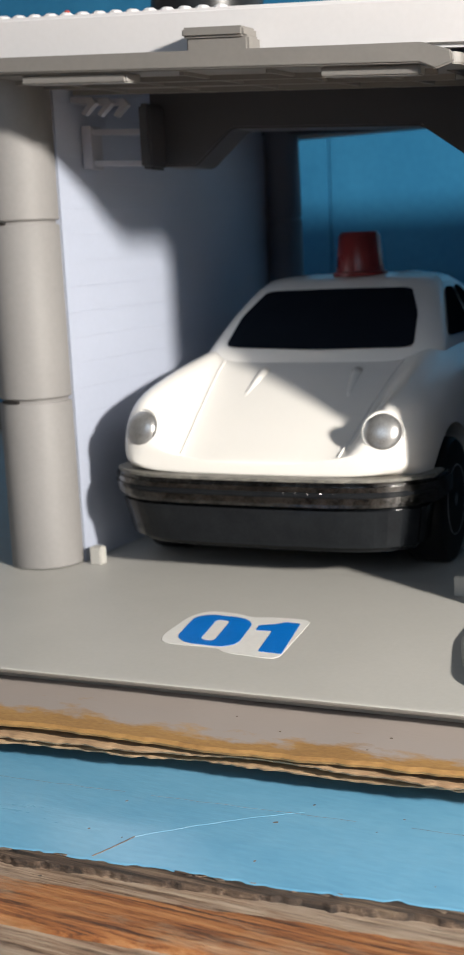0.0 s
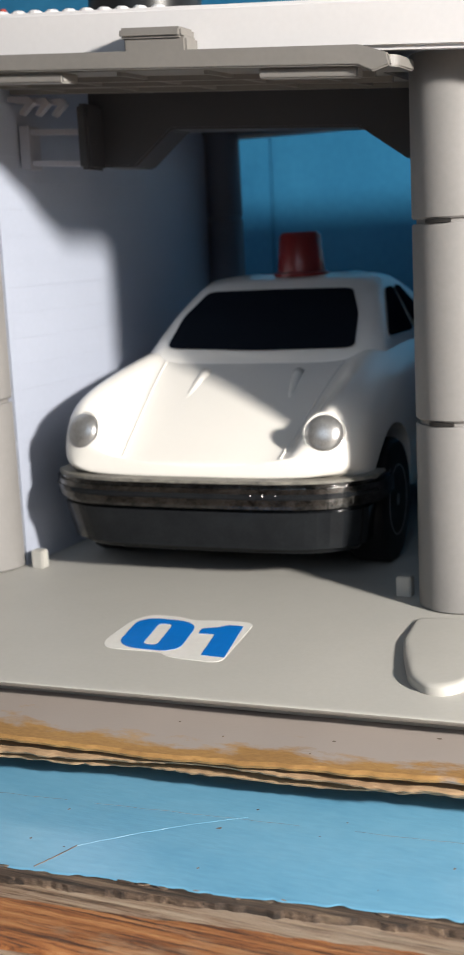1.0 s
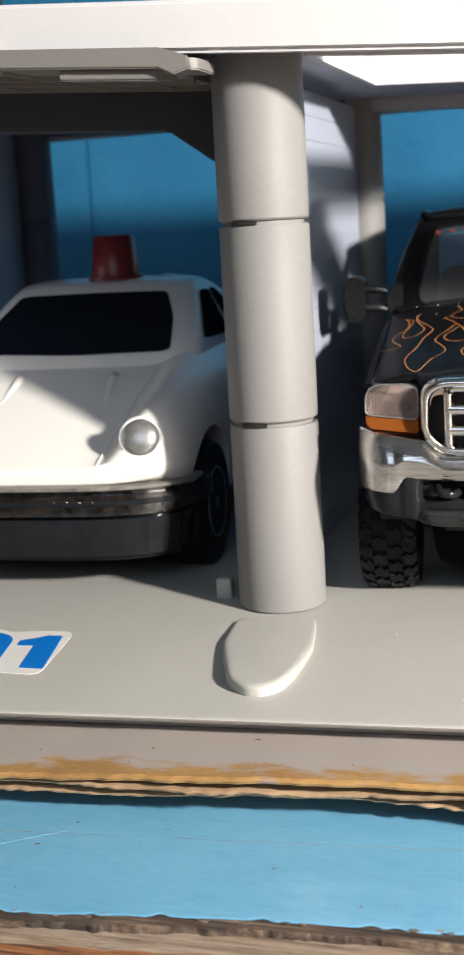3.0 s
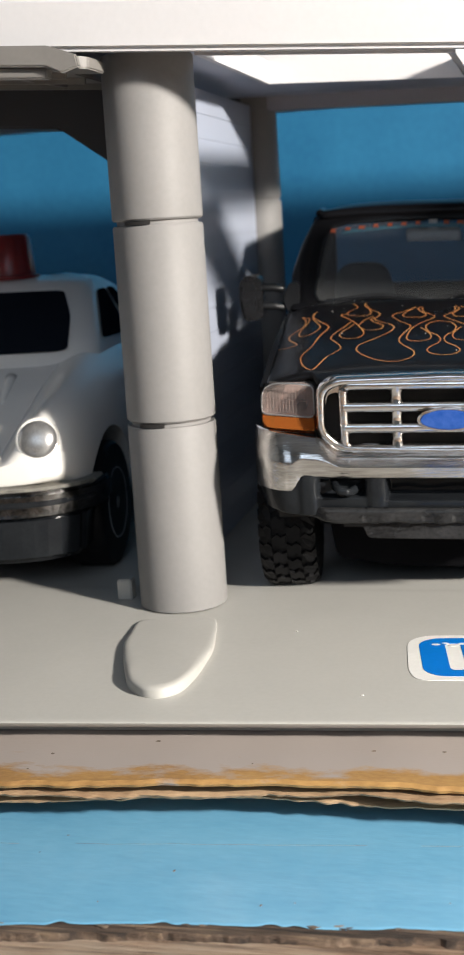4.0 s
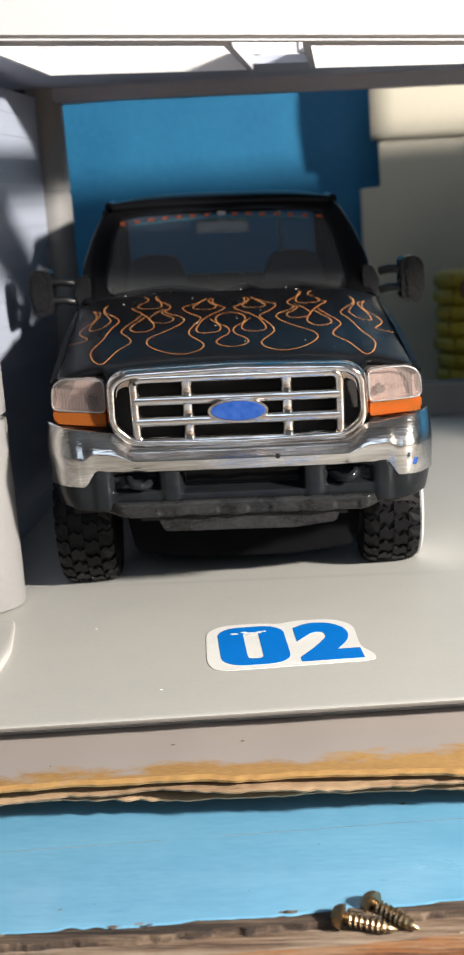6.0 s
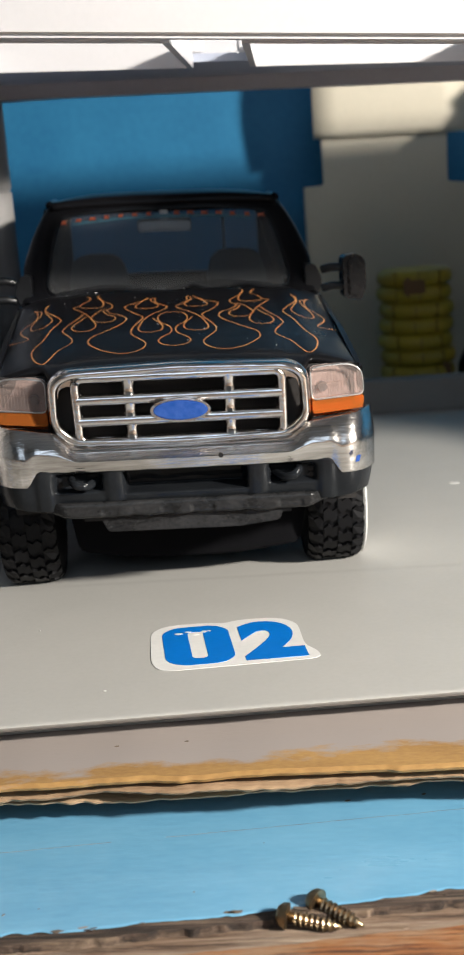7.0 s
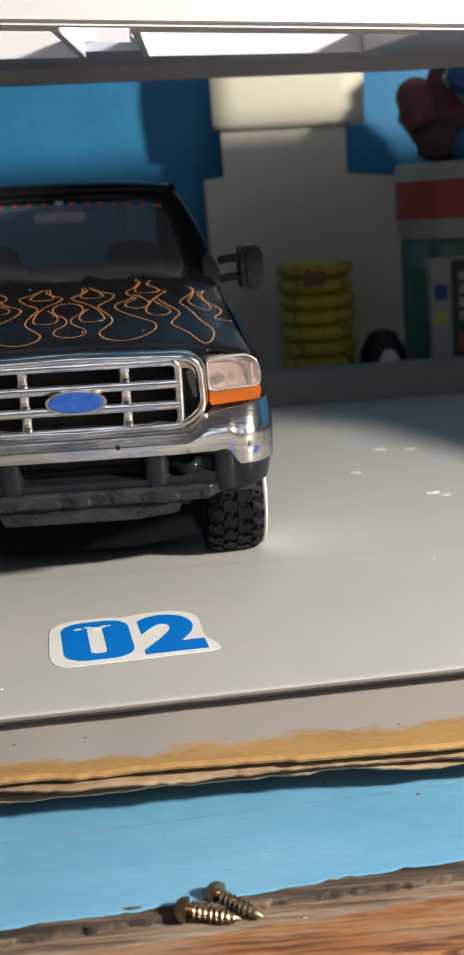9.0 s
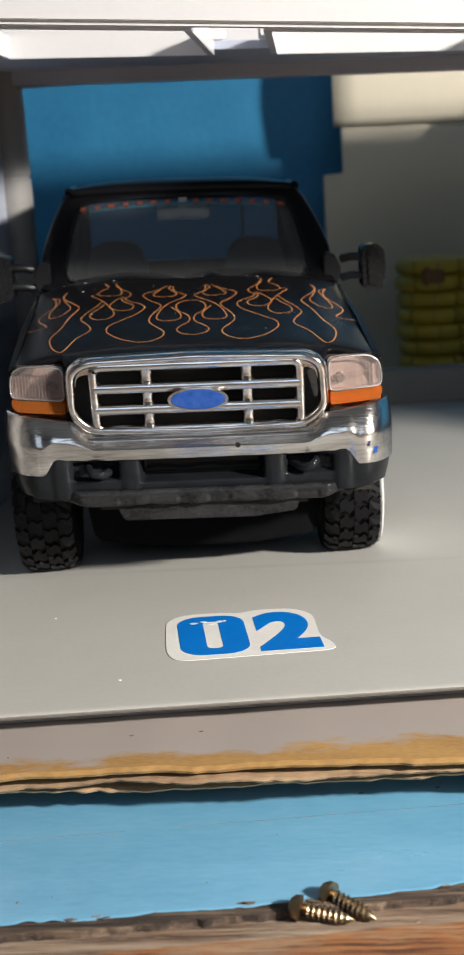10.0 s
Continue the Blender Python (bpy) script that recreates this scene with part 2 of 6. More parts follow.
TOY_BLUE = surface("toy_blue", (0.03, 0.085, 0.25), rough=0.7, spread=0.3)
TOY_YELLOW = surface("toy_yellow", (0.70, 0.48, 0.04), rough=0.5, spread=0.25)
ROOM_PAINT = surface("room_wall_paint", (0.62, 0.60, 0.57), rough=0.8, scale=3, spread=0.08)
ROOM_FLOOR = surface("room_floor_wood", (0.28, 0.19, 0.12), rough=0.5, scale=5, stretch=(0.2, 1, 1), spread=0.35)
SLOT_BLACK = surface("slot_dark", (0.015, 0.013, 0.012), rough=0.8, spread=0.3)
CLEAR_GLASS = glass("clear_glass", (0.90, 0.92, 0.93), alpha=0.055, veil=(0.50, 0.50, 0.50))
LENS_GLASS = glass("clear_lamp_lens", (0.95, 0.88, 0.85), rough=0.06, alpha=0.15, veil=(0.50, 0.42, 0.39))
AMBER_GLASS = glass("amber_lamp_lens", (0.95, 0.42, 0.12), rough=0.06, alpha=0.42, veil=(0.50, 0.15, 0.03))
MIRROR_CLEAR = glass("smoky_clear_plastic", (0.72, 0.75, 0.78), rough=0.08, alpha=0.65, veil=(0.80, 0.80, 0.80))


def edge_wear(m, slope, edge, deep):
    """Wears the paint over off along the line y = edge + slope * x, deep metres in, with a ragged limit."""
    nt = m.node_tree
    p = nt.nodes["Principled BSDF"]
    mix = p.inputs["Base Color"].links[0].from_node
    rg = mix.inputs["Factor"].links[0].from_node
    tc = next(k for k in nt.nodes if k.type == "TEX_COORD")
    sp = nt.nodes.new("ShaderNodeSeparateXYZ")
    nt.links.new(tc.outputs["Object"], sp.inputs[0])
    ma = nt.nodes.new("ShaderNodeMath")
    ma.operation = "MULTIPLY_ADD"
    nt.links.new(sp.outputs[0], ma.inputs[0])
    ma.inputs[1].default_value = -slope
    nt.links.new(sp.outputs[1], ma.inputs[2])
    mr = nt.nodes.new("ShaderNodeMapRange")
    mr.clamp = False
    mr.inputs["From Min"].default_value, mr.inputs["From Max"].default_value = edge, edge + deep
    mr.inputs["To Min"].default_value, mr.inputs["To Max"].default_value = -0.22, 0.0
    nt.links.new(ma.outputs[0], mr.inputs[0])
    lim = nt.nodes.new("ShaderNodeMath")
    lim.operation = "MINIMUM"
    nt.links.new(mr.outputs[0], lim.inputs[0])
    lim.inputs[1].default_value = 0.12
    ad = nt.nodes.new("ShaderNodeMath")
    n = rg.inputs[0].links[0].from_node
    nt.links.new(n.outputs[0], ad.inputs[0])
    nt.links.new(lim.outputs[0], ad.inputs[1])
    nt.links.new(ad.outputs[0], rg.inputs[0])


edge_wear(SHEET_TOP, 0.075, -0.0811, 0.0048)


# ---- mesh helpers ----
def link(name, bm, material, parent=None, label="", smooth=False):
    me = bpy.data.meshes.new(name)
    bmesh.ops.recalc_face_normals(bm, faces=bm.faces)
    bm.to_mesh(me)
    bm.free()
    if smooth:
        for f in me.polygons:
            f.use_smooth = True
    me.materials.append(material)
    ob = new(name, me)
    if parent:
        ob.parent = parent
    if label:
        ob["label"] = label
    return ob


def part(name, bm, material, parent, label="", smooth=False):
    return link(name, bm, material, parent, label, smooth)


def sharp(ob, degrees=35):
    """Smooth shading but for edges sharper than this."""
    me = ob.data
    bm = bmesh.new()
    bm.from_mesh(me)
    for f in bm.faces:
        f.smooth = True
    for e in bm.edges:
        if len(e.link_faces) == 2 and e.calc_face_angle(0) > radians(degrees):
            e.smooth = False
    bm.to_mesh(me)
    bm.free()
    return ob


def thing(name, label, category, m=None, group="", kind=""):
    ob = new(name)
    ob.matrix_world = m or Matrix()
    ob.empty_display_size = 0.01
    return tagged(ob, label, category, group, kind)


def box(x0, x1, y0, y1, z0, z1, bevel=0.0, seg=2, bm=None):
    b = bmesh.new()
    vs = [b.verts.new(p) for p in ((x0, y0, z0), (x1, y0, z0), (x1, y1, z0), (x0, y1, z0), (x0, y0, z1), (x1, y0, z1), (x1, y1, z1), (x0, y1, z1))]
    for q in ((3, 2, 1, 0), (4, 5, 6, 7), (0, 1, 5, 4), (1, 2, 6, 5), (2, 3, 7, 6), (3, 0, 4, 7)):
        b.faces.new([vs[i] for i in q])
    if bevel:
        bmesh.ops.bevel(b, geom=list(b.edges), offset=bevel, segments=seg, affect="EDGES", clamp_overlap=True)
    return b if bm is None else merge(bm, b)


def merge(a, b):
    me = bpy.data.meshes.new("scratch")
    b.to_mesh(me)
    b.free()
    a.from_mesh(me)
    bpy.data.meshes.remove(me)
    return a


def moved(bm, m):
    bmesh.ops.transform(bm, matrix=m, verts=bm.verts)
    return bm


def prism(points, lo, hi, axis="z", bevel=0.0, seg=2):
    """A polygon pushed along an axis. points: (x, y) for z, (x, z) for y, (y, z) for x."""
    put = {"z": lambda p, h: (p[0], p[1], h), "y": lambda p, h: (p[0], h, p[1]), "x": lambda p, h: (h, p[0], p[1])}[axis]
    b = bmesh.new()
    a = [b.verts.new(put(p, lo)) for p in points]
    c = [b.verts.new(put(p, hi)) for p in points]
    n = len(points)
    b.faces.new(a)
    b.faces.new(c[::-1])
    for i in range(n):
        b.faces.new((a[i], c[i], c[(i + 1) % n], a[(i + 1) % n]))
    bmesh.ops.recalc_face_normals(b, faces=b.faces)
    if bevel:
        bmesh.ops.bevel(b, geom=list(b.edges), offset=bevel, segments=seg, affect="EDGES", clamp_overlap=True)
    return b


def lathe(profile, axis="z", n=32, centre=(0, 0, 0)):
    """(radius, height) pairs turned round an axis."""
    b = bmesh.new()
    rings = []
    for r, h in profile:
        ring = []
        for k in range(n):
            a = 2 * math.pi * k / n
            c, s = r * math.cos(a), r * math.sin(a)
            p = {"z": (c, s, h), "y": (c, h, s), "x": (h, c, s)}[axis]
            ring.append(b.verts.new((p[0] + centre[0], p[1] + centre[1], p[2] + centre[2])))
        rings.append(ring)
    for u, v in zip(rings, rings[1:]):
        for k in range(n):
            b.faces.new((u[k], u[(k + 1) % n], v[(k + 1) % n], v[k]))
    for ring in (rings[0], rings[-1]):
        b.faces.new(ring)
    return b


def grid(fn, nu, nv, close_u=False):
    """A sheet of fn(u, v), u and v from 0 to 1."""
    b = bmesh.new()
    vs = [[b.verts.new(fn(i / nu, j / nv)) for j in range(nv + 1)] for i in range(nu + 1)]
    for i in range(nu):
        for j in range(nv):
            b.faces.new((vs[i][j], vs[i + 1][j], vs[i + 1][j + 1], vs[i][j + 1]))
    return b


def tube(points, radius, n=8, taper=1.0):
    """A round bar along points."""
    b = bmesh.new()
    pts = [Vector(p) for p in points]
    rings = []
    for i, p in enumerate(pts):
        d = (pts[min(i + 1, len(pts) - 1)] - pts[max(i - 1, 0)]).normalized()
        up = Vector((0, 0, 1)) if abs(d.z) < 0.9 else Vector((1, 0, 0))
        s = d.cross(up).normalized()
        u = s.cross(d)
        r = radius * (1 + (taper - 1) * i / max(len(pts) - 1, 1))
        rings.append([b.verts.new(p + r * (math.cos(2 * math.pi * k / n) * s + math.sin(2 * math.pi * k / n) * u)) for k in range(n)])
    for a, c in zip(rings, rings[1:]):
        for k in range(n):
            b.faces.new((a[k], a[(k + 1) % n], c[(k + 1) % n], c[k]))
    b.faces.new(rings[0])
    b.faces.new(rings[-1])
    return b


def rounded(x0, x1, y0, y1, r, n=4):
    """A rectangle's outline with round corners."""
    out = []
    for cx, cy, a0 in ((x1 - r, y0 + r, -90), (x1 - r, y1 - r, 0), (x0 + r, y1 - r, 90), (x0 + r, y0 + r, 180)):
        for k in range(n + 1):
            a = radians(a0 + 90 * k / n)
            out.append((cx + r * math.cos(a), cy + r * math.sin(a)))
    return out


def round_poly(pts, r, n=3):
    """Any outline with its corners cut round."""
    out = []
    for i, p in enumerate(pts):
        p, a, c = Vector(p), Vector(pts[i - 1]), Vector(pts[(i + 1) % len(pts)])
        ra = min(r, (a - p).length * 0.45)
        rc = min(r, (c - p).length * 0.45)
        s, e = p + (a - p).normalized() * ra, p + (c - p).normalized() * rc
        for k in range(n + 1):
            t = k / n
            out.append(tuple((1 - t) ** 2 * s + 2 * t * (1 - t) * p + t * t * e))
    return out


def panel(points, lift, thick, n=None):
    """A flat plate in space: an outline pushed along its own normal."""
    b = bmesh.new()
    pts = [Vector(p) for p in points]
    nn = Vector((0, 0, 0))
    for i in range(len(pts)):
        nn += pts[i - 1].cross(pts[i])
    nn = n or nn.normalized()
    a = [b.verts.new(p + nn * lift) for p in pts]
    c = [b.verts.new(p + nn * (lift - thick)) for p in pts]
    b.faces.new(a)
    b.faces.new(c[::-1])
    for i in range(len(pts)):
        b.faces.new((a[i - 1], c[i - 1], c[i], a[i]))
    return b


def on_quad(q, outline, bulge=0.0):
    """Places of (u, v) points on the four-cornered face q = (00, 10, 11, 01)."""
    a, b_, c, d = (Vector(p) for p in q)
    return [a * (1 - u) * (1 - v) + b_ * u * (1 - v) + c * u * v + d * (1 - u) * v for u, v in outline]


def solid(ob, thickness, offset=-1.0):
    md = ob.modifiers.new("thick", "SOLIDIFY")
    md.thickness, md.offset = thickness, offset
    return ob


def smooth_cage(ob, levels=2):
    md = ob.modifiers.new("smooth", "SUBSURF")
    md.levels = md.render_levels = levels
    for f in ob.data.polygons:
        f.use_smooth = True
    return ob


def carve(ob, cutters):
    """Takes the cutter meshes out of ob's evaluated mesh, for good."""
    bpy.context.view_layer.update()
    made = []
    for bm in cutters:
        me = bpy.data.meshes.new("cutter")
        bmesh.ops.recalc_face_normals(bm, faces=bm.faces)
        bm.to_mesh(me)
        bm.free()
        c = new("cutter", me)
        c.matrix_world = ob.matrix_world
        made.append(c)
        md = ob.modifiers.new("cut", "BOOLEAN")
        md.operation, md.object, md.solver = "DIFFERENCE", c, "EXACT"
    bpy.context.view_layer.update()
    dg = bpy.context.evaluated_depsgraph_get()
    me = bpy.data.meshes.new_from_object(ob.evaluated_get(dg))
    ob.modifiers.clear()
    ob.data = me
    for c in made:
        bpy.data.objects.remove(c)
    return ob


# ---- the room ----
def wall_slab(name, bm, material, label):
    return tagged(link(name, bm, material), label, "wall", kind="structure")


def framed_wall(name, axis, at, lo, hi, z0, z1, hole, label):
    """An unseen wall with one opening added for a fill lamp, in four pieces round the hole, joined."""
    a, b, c, d = hole
    bm = bmesh.new()
    for u0, u1, v0, v1 in ((lo, a, z0, z1), (b, hi, z0, z1), (a, b, z0, c), (a, b, d, z1)):
        p = (at, at + 0.1, u0, u1, v0, v1) if axis == "x" else (u0, u1, at - 0.1, at, v0, v1)
        box(*p, bm=bm)
    return wall_slab(name, bm, ROOM_PAINT, label)


framed_wall("wall_east", "x", 1.6, -1.8, 0.6, -0.8, 1.7, (-1.75, -0.45, 0.1, 1.4), "plain pale painted room wall, unseen, with an opening added for fill light")
framed_wall("wall_south", "y", -1.8, -1.5, 1.7, -0.8, 1.7, (-0.35, 0.85, 0.5, 1.5), "plain pale painted room wall, unseen, with an opening added for fill light")
wall_slab("wall_west", box(-1.5, -1.4, -1.8, 0.6, -0.8, 1.7), ROOM_PAINT, "plain pale painted room wall")
tagged(link("floor", box(-1.5, 1.7, -1.9, 0.6, -0.86, -0.8), ROOM_FLOOR), "brown wooden room floor", "floor", kind="structure")
tagged(link("ceiling", box(-1.5, 1.7, -1.9, 0.6, 1.7, 1.76), ROOM_PAINT), "plain pale room ceiling", "ceiling", kind="structure")

# blue boarded wall behind the garage
BACK_Y = 0.34
wall_n = thing("wall_north", "glossy blue painted board wall behind the garage", "wall", kind="structure")
for x0, x1 in ((-1.4, -0.62), (-0.6195, -0.1875), (-0.187, 0.3895), (0.39, 0.98), (0.9805, 1.6)):
    sharp(part("board", box(x0, x1, BACK_Y, BACK_Y + 0.02, -0.8, 1.7, 0.0006, 2), BLUE_WALL, wall_n))

# ---- the table top ----
SLOPE = 0.115                         # the table runs a little askew to the garage
rnd = random.Random(4)


def edge_y(x, base, slope, wobble, seed):
    v = noise.noise(Vector((x * 22, seed, 0))) + 0.5 * noise.noise(Vector((x * 75, seed, 3))) + 0.28 * noise.noise(Vector((x * 240, seed, 7))) + 0.10 * noise.noise(Vector((x * 520, seed, 5)))
    return base + slope * x + wobble * v


def strip(x0, x1, n, front, back, z0, z1, bend=None, chamfer=0.0006):
    """A slab whose front edge follows front(x)."""
    b = bmesh.new()
    cols = []
    near0, near1, far = -0.13, 0.19, 30
    places = [x0 + (near0 - x0) * i / far for i in range(far)] + [near0 + (near1 - near0) * i / n for i in range(n)] + [near1 + (x1 - near1) * i / far for i in range(far + 1)]
    for x in places:
        dz = bend(x) if bend else 0.0
        f = front(x)
        cols.append([b.verts.new(p) for p in ((x, f + chamfer, z1 + dz), (x, back(x), z1), (x, back(x), z0), (x, f, z0 + dz), (x, f - 0.0002, (z0 + z1) / 2 + dz))])
    for p, q in zip(cols, cols[1:]):
        for k in range(5):
            b.faces.new((p[k], p[(k + 1) % 5], q[(k + 1) % 5], q[k]))
    b.faces.new(cols[0])
    b.faces.new(cols[-1][::-1])
    return b


def rough_strip(x0, x1, front, back, z0, z1, lift, seed):
    """A board with a hewn, uneven upper face: front and back give its edges, lift the height of its lumps."""
    b = bmesh.new()
    near0, near1, n, far, across = -0.13, 0.19, 420, 24, 10
    places = [x0 + (near0 - x0) * i / far for i in range(far)] + [near0 + (near1 - near0) * i / n for i in range(n)] + [near1 + (x1 - near1) * i / far for i in range(far + 1)]
    cols = []
    for x in places:
        f, r = front(x), back(x)
        ring = []
        for k in range(across + 1):
            t = k / across
            y = f + (r - f) * t
            v = noise.noise(Vector((x * 60, y * 420, seed))) + 0.6 * noise.noise(Vector((x * 190, y * 900, seed + 3))) + 0.35 * noise.noise(Vector((x * 600, y * 1500, seed + 5)))
            ring.append(b.verts.new((x, y, z1 + lift * v - lift * 1.6 * (max(0.0, 0.15 - t) / 0.15) ** 2)))
        ring += [b.verts.new((x, r, z0)), b.verts.new((x, f, z0))]
        cols.append(ring)
    m = len(cols[0])
    for p, q in zip(cols, cols[1:]):
        for k in range(m):
            b.faces.new((p[k], p[(k + 1) % m], q[(k + 1) % m], q[k]))
    b.faces.new(cols[0])
    b.faces.new(cols[-1][::-1])
    return b


table = thing("table", "blue painted wooden table top with a worn bare front edge", "table")
TABLE_Z = -0.0124
sharp(part("painted_board", strip(-0.62, 0.72, 800, lambda x: edge_y(x, -0.1093, SLOPE, 0.0011, 1) + 0.0014 * max(0.0, noise.noise(Vector((x * 130, 3, 8))) + 0.6 * noise.noise(Vector((x * 420, 1, 4))) - 0.05), lambda x: BACK_Y - 0.002, TABLE_Z - 0.0002, TABLE_Z, None, 0.00025), BLUE_PAINT, table, "bright blue painted board, chipped along its edge"), 8)
sharp(part("core_board", strip(-0.62, 0.72, 60, lambda x: -0.1060 + SLOPE * x, lambda x: BACK_Y - 0.002, -0.032, TABLE_Z - 0.00022), RAW_WOOD, table), 50)
sharp(part("chipped_rim", strip(-0.62, 0.72, 800, lambda x: edge_y(x, -0.1120, SLOPE, 0.0013, 5) + 0.0004 * noise.noise(Vector((x * 700, 6, 2))), lambda x: -0.100 + SLOPE * x, -0.033, TABLE_Z - 0.00025), SPLINTER, table, "dark splintered rim where the paint ends"), 50)
sharp(part("raw_board", rough_strip(-0.62, 0.72, lambda x: edge_y(x, -0.1168, SLOPE, 0.0010, 9), lambda x: -0.105 + SLOPE * x, -0.034, TABLE_Z - 0.0014, 0.00022, 1), RAW_WOOD, table, "dusty unpainted wood strip"), 60)
sharp(part("edge_batten", rough_strip(-0.62, 0.72, lambda x: edge_y(x, -0.1262, SLOPE, 0.0011, 13), lambda x: edge_y(x, -0.1162, SLOPE, 0.0010, 9), -0.034, TABLE_Z - 0.0010, 0.00030, 2), ORANGE_WOOD, table, "bare orange-brown wooden edging"), 60)
sharp(part("front_board", rough_strip(-0.62, 0.72, lambda x: edge_y(x, -0.1620, SLOPE, 0.0006, 17), lambda x: -0.1240 + SLOPE * x, -0.036, TABLE_Z - 0.0024, 0.00030, 3), RAW_WOOD, table), 60)
# three more boards, unseen, added as lit wood for the chrome to reflect
for i, (f, b_) in enumerate(((-0.245, -0.1628), (-0.335, -0.2458), (-0.430, -0.3358))):
    sharp(part("front_board", strip(-0.62, 0.72, 120, lambda x: edge_y(x, f, SLOPE, 0.0004, 19 + i), lambda x: b_ + SLOPE * x, -0.036, TABLE_Z - 0.0018 - 0.0003 * i), RAW_WOOD, table), 50)
for lx in (-0.55, 0.62):
    for ly in (-0.25, 0.27):
        part("leg", box(lx, lx + 0.05, ly, ly + 0.05, -0.8, -0.032, 0.002), RAW_WOOD, table)


def table_line(name, x0, y0, x1, y1, bow, r, material, label=""):
    """A fine ridge or crack in the paint, half sunk."""
    pts = []
    for k in range(25):
        t = k / 24
        x, y = x0 + (x1 - x0) * t, y0 + (y1 - y0) * t + bow * 4 * t * (1 - t) + 0.00025 * noise.noise(Vector((t * 9 + x0 * 70, y0, 0)))
        pts.append((x, y, TABLE_Z - r * 0.35))
    return part(name, tube(pts, r, 6), material, table, label)


table_line("paint_ridge", -0.0372, -0.1125, -0.0345, -0.1045, -0.0004, 0.00016, CHIPPED)
table_line("paint_ridge", -0.0345, -0.1045, -0.0130, -0.0866, 0.0010, 0.00006, BLUE_PAINT, "curved ridge in the paint")
for cx, ln in ((-0.075, 0.030), (-0.040, 0.036), (0.005, 0.045), (0.058, 0.050), (0.112, 0.045)):
    table_line("paint_crack", cx, -0.0862 + SLOPE * cx * 0.9, cx + ln, -0.0862 + SLOPE * (cx + ln) * 0.9, 0.0, 0.00005, CHIPPED)
for k in range(30):
    x = rnd.uniform(-0.10, 0.17)
    y = rnd.uniform(-0.104, -0.078) + SLOPE * x
    a, w = rnd.uniform(0, 6.3), rnd.choice((0.0001, 0.00014, 0.0002, 0.0003))
    fl = prism([(w * 1.7 * math.cos(q) * rnd.uniform(0.6, 1.2), w * math.sin(q) * rnd.uniform(0.6, 1.2)) for q in (0, 1, 2.1, 3.2, 4.1, 5.2)], -0.0001, 0.00004)
    part("paint_chip", moved(fl, pose(x, y, TABLE_Z, 0, 0, math.degrees(a) * 0.2)), CHIPPED, table)
chips = random.Random(5)
for k in range(46):
    x = chips.uniform(-0.10, 0.17)
    w = chips.choice((0.0002, 0.0003, 0.0004, 0.0006))
    y = -0.1093 + SLOPE * x + chips.uniform(-0.0008, 0.0004)
    worn = prism([(w * 2.2 * math.cos(q) * chips.uniform(0.5, 1.3), w * 0.7 * math.sin(q) * chips.uniform(0.4, 1.3)) for q in (0, 0.6, 1.2, 1.9, 2.6, 3.2, 3.9, 4.6, 5.3)], -0.0001, 0.00004)
    part("worn_spot", moved(worn, pose(x, y, TABLE_Z, 0, 0, 6 + chips.uniform(-12, 12))), chips.choice((CHIPPED, SPLINTER, RAW_WOOD)), table)
for k in range(34):
    x = rnd.uniform(-0.10, 0.17)
    y = rnd.uniform(-0.1148, -0.1112) + SLOPE * x
    w = rnd.uniform(0.00015, 0.00045)
    gm = moved(box(-w, w, -w * 0.7, w * 0.7, 0, w * 0.8, w * 0.2, 1), pose(x, y, TABLE_Z - 0.0017, 0, 0, rnd.uniform(0, 180)))
    part("crumb", gm, rnd.choice((CHIPPED, RAW_WOOD, RAW_WOOD, RED_BAND if k % 9 == 0 else ORANGE_WOOD)), table)
# torn sheet of painted card under the garage
sheet = thing("painted_card_sheet", "torn grey painted card sheet worn to ochre along its edge", "card sheet")
CARD = lambda x: -0.0822 + 0.105 * min(x, 0.045)
SHEET_Z = -0.0040
wave = lambda x, a, b, seed: a * noise.noise(Vector((x * 24, seed, 1))) + b * noise.noise(Vector((x * 85, seed + 3, 1)))
tear = lambda x, f, a, seed: a * noise.noise(Vector((x * f, seed, 2)))
sharp(part("top_ply", strip(-0.40, 0.45, 900, lambda x: edge_y(x, CARD(x), 0, 0.0015, 21) + tear(x, 420, 0.0002, 6), lambda x: 0.24, SHEET_Z - 0.0009, SHEET_Z, lambda x: wave(x, 0.0005, 0.0002, 2)), SHEET_TOP, sheet), 8)
sharp(part("middle_ply", strip(-0.40, 0.45, 900, lambda x: edge_y(x, CARD(x) + 0.0006, 0, 0.0018, 25) + tear(x, 600, 0.0003, 1), lambda x: 0.24, SHEET_Z - 0.0027, SHEET_Z - 0.0020, lambda x: wave(x, 0.0012, 0.0005, 9)), SHEET_EDGE, sheet, "torn brown middle layer"), 40)
sharp(part("lower_ply", strip(-0.40, 0.45, 900, lambda x: edge_y(x, CARD(x) + 0.0022, 0, 0.0022, 33) + tear(x, 500, 0.0004, 5), lambda x: 0.24, SHEET_Z - 0.0045, SHEET_Z - 0.0038, lambda x: wave(x, 0.0013, 0.0006, 15)), SHEET_EDGE, sheet, "torn brown lower layer"), 40)
sharp(part("bottom_ply", strip(-0.40, 0.45, 300, lambda x: edge_y(x, CARD(x) + 0.0140, 0, 0.0014, 29), lambda x: 0.24, -0.0123, SHEET_Z - 0.0052), SHEET_EDGE, sheet), 40)


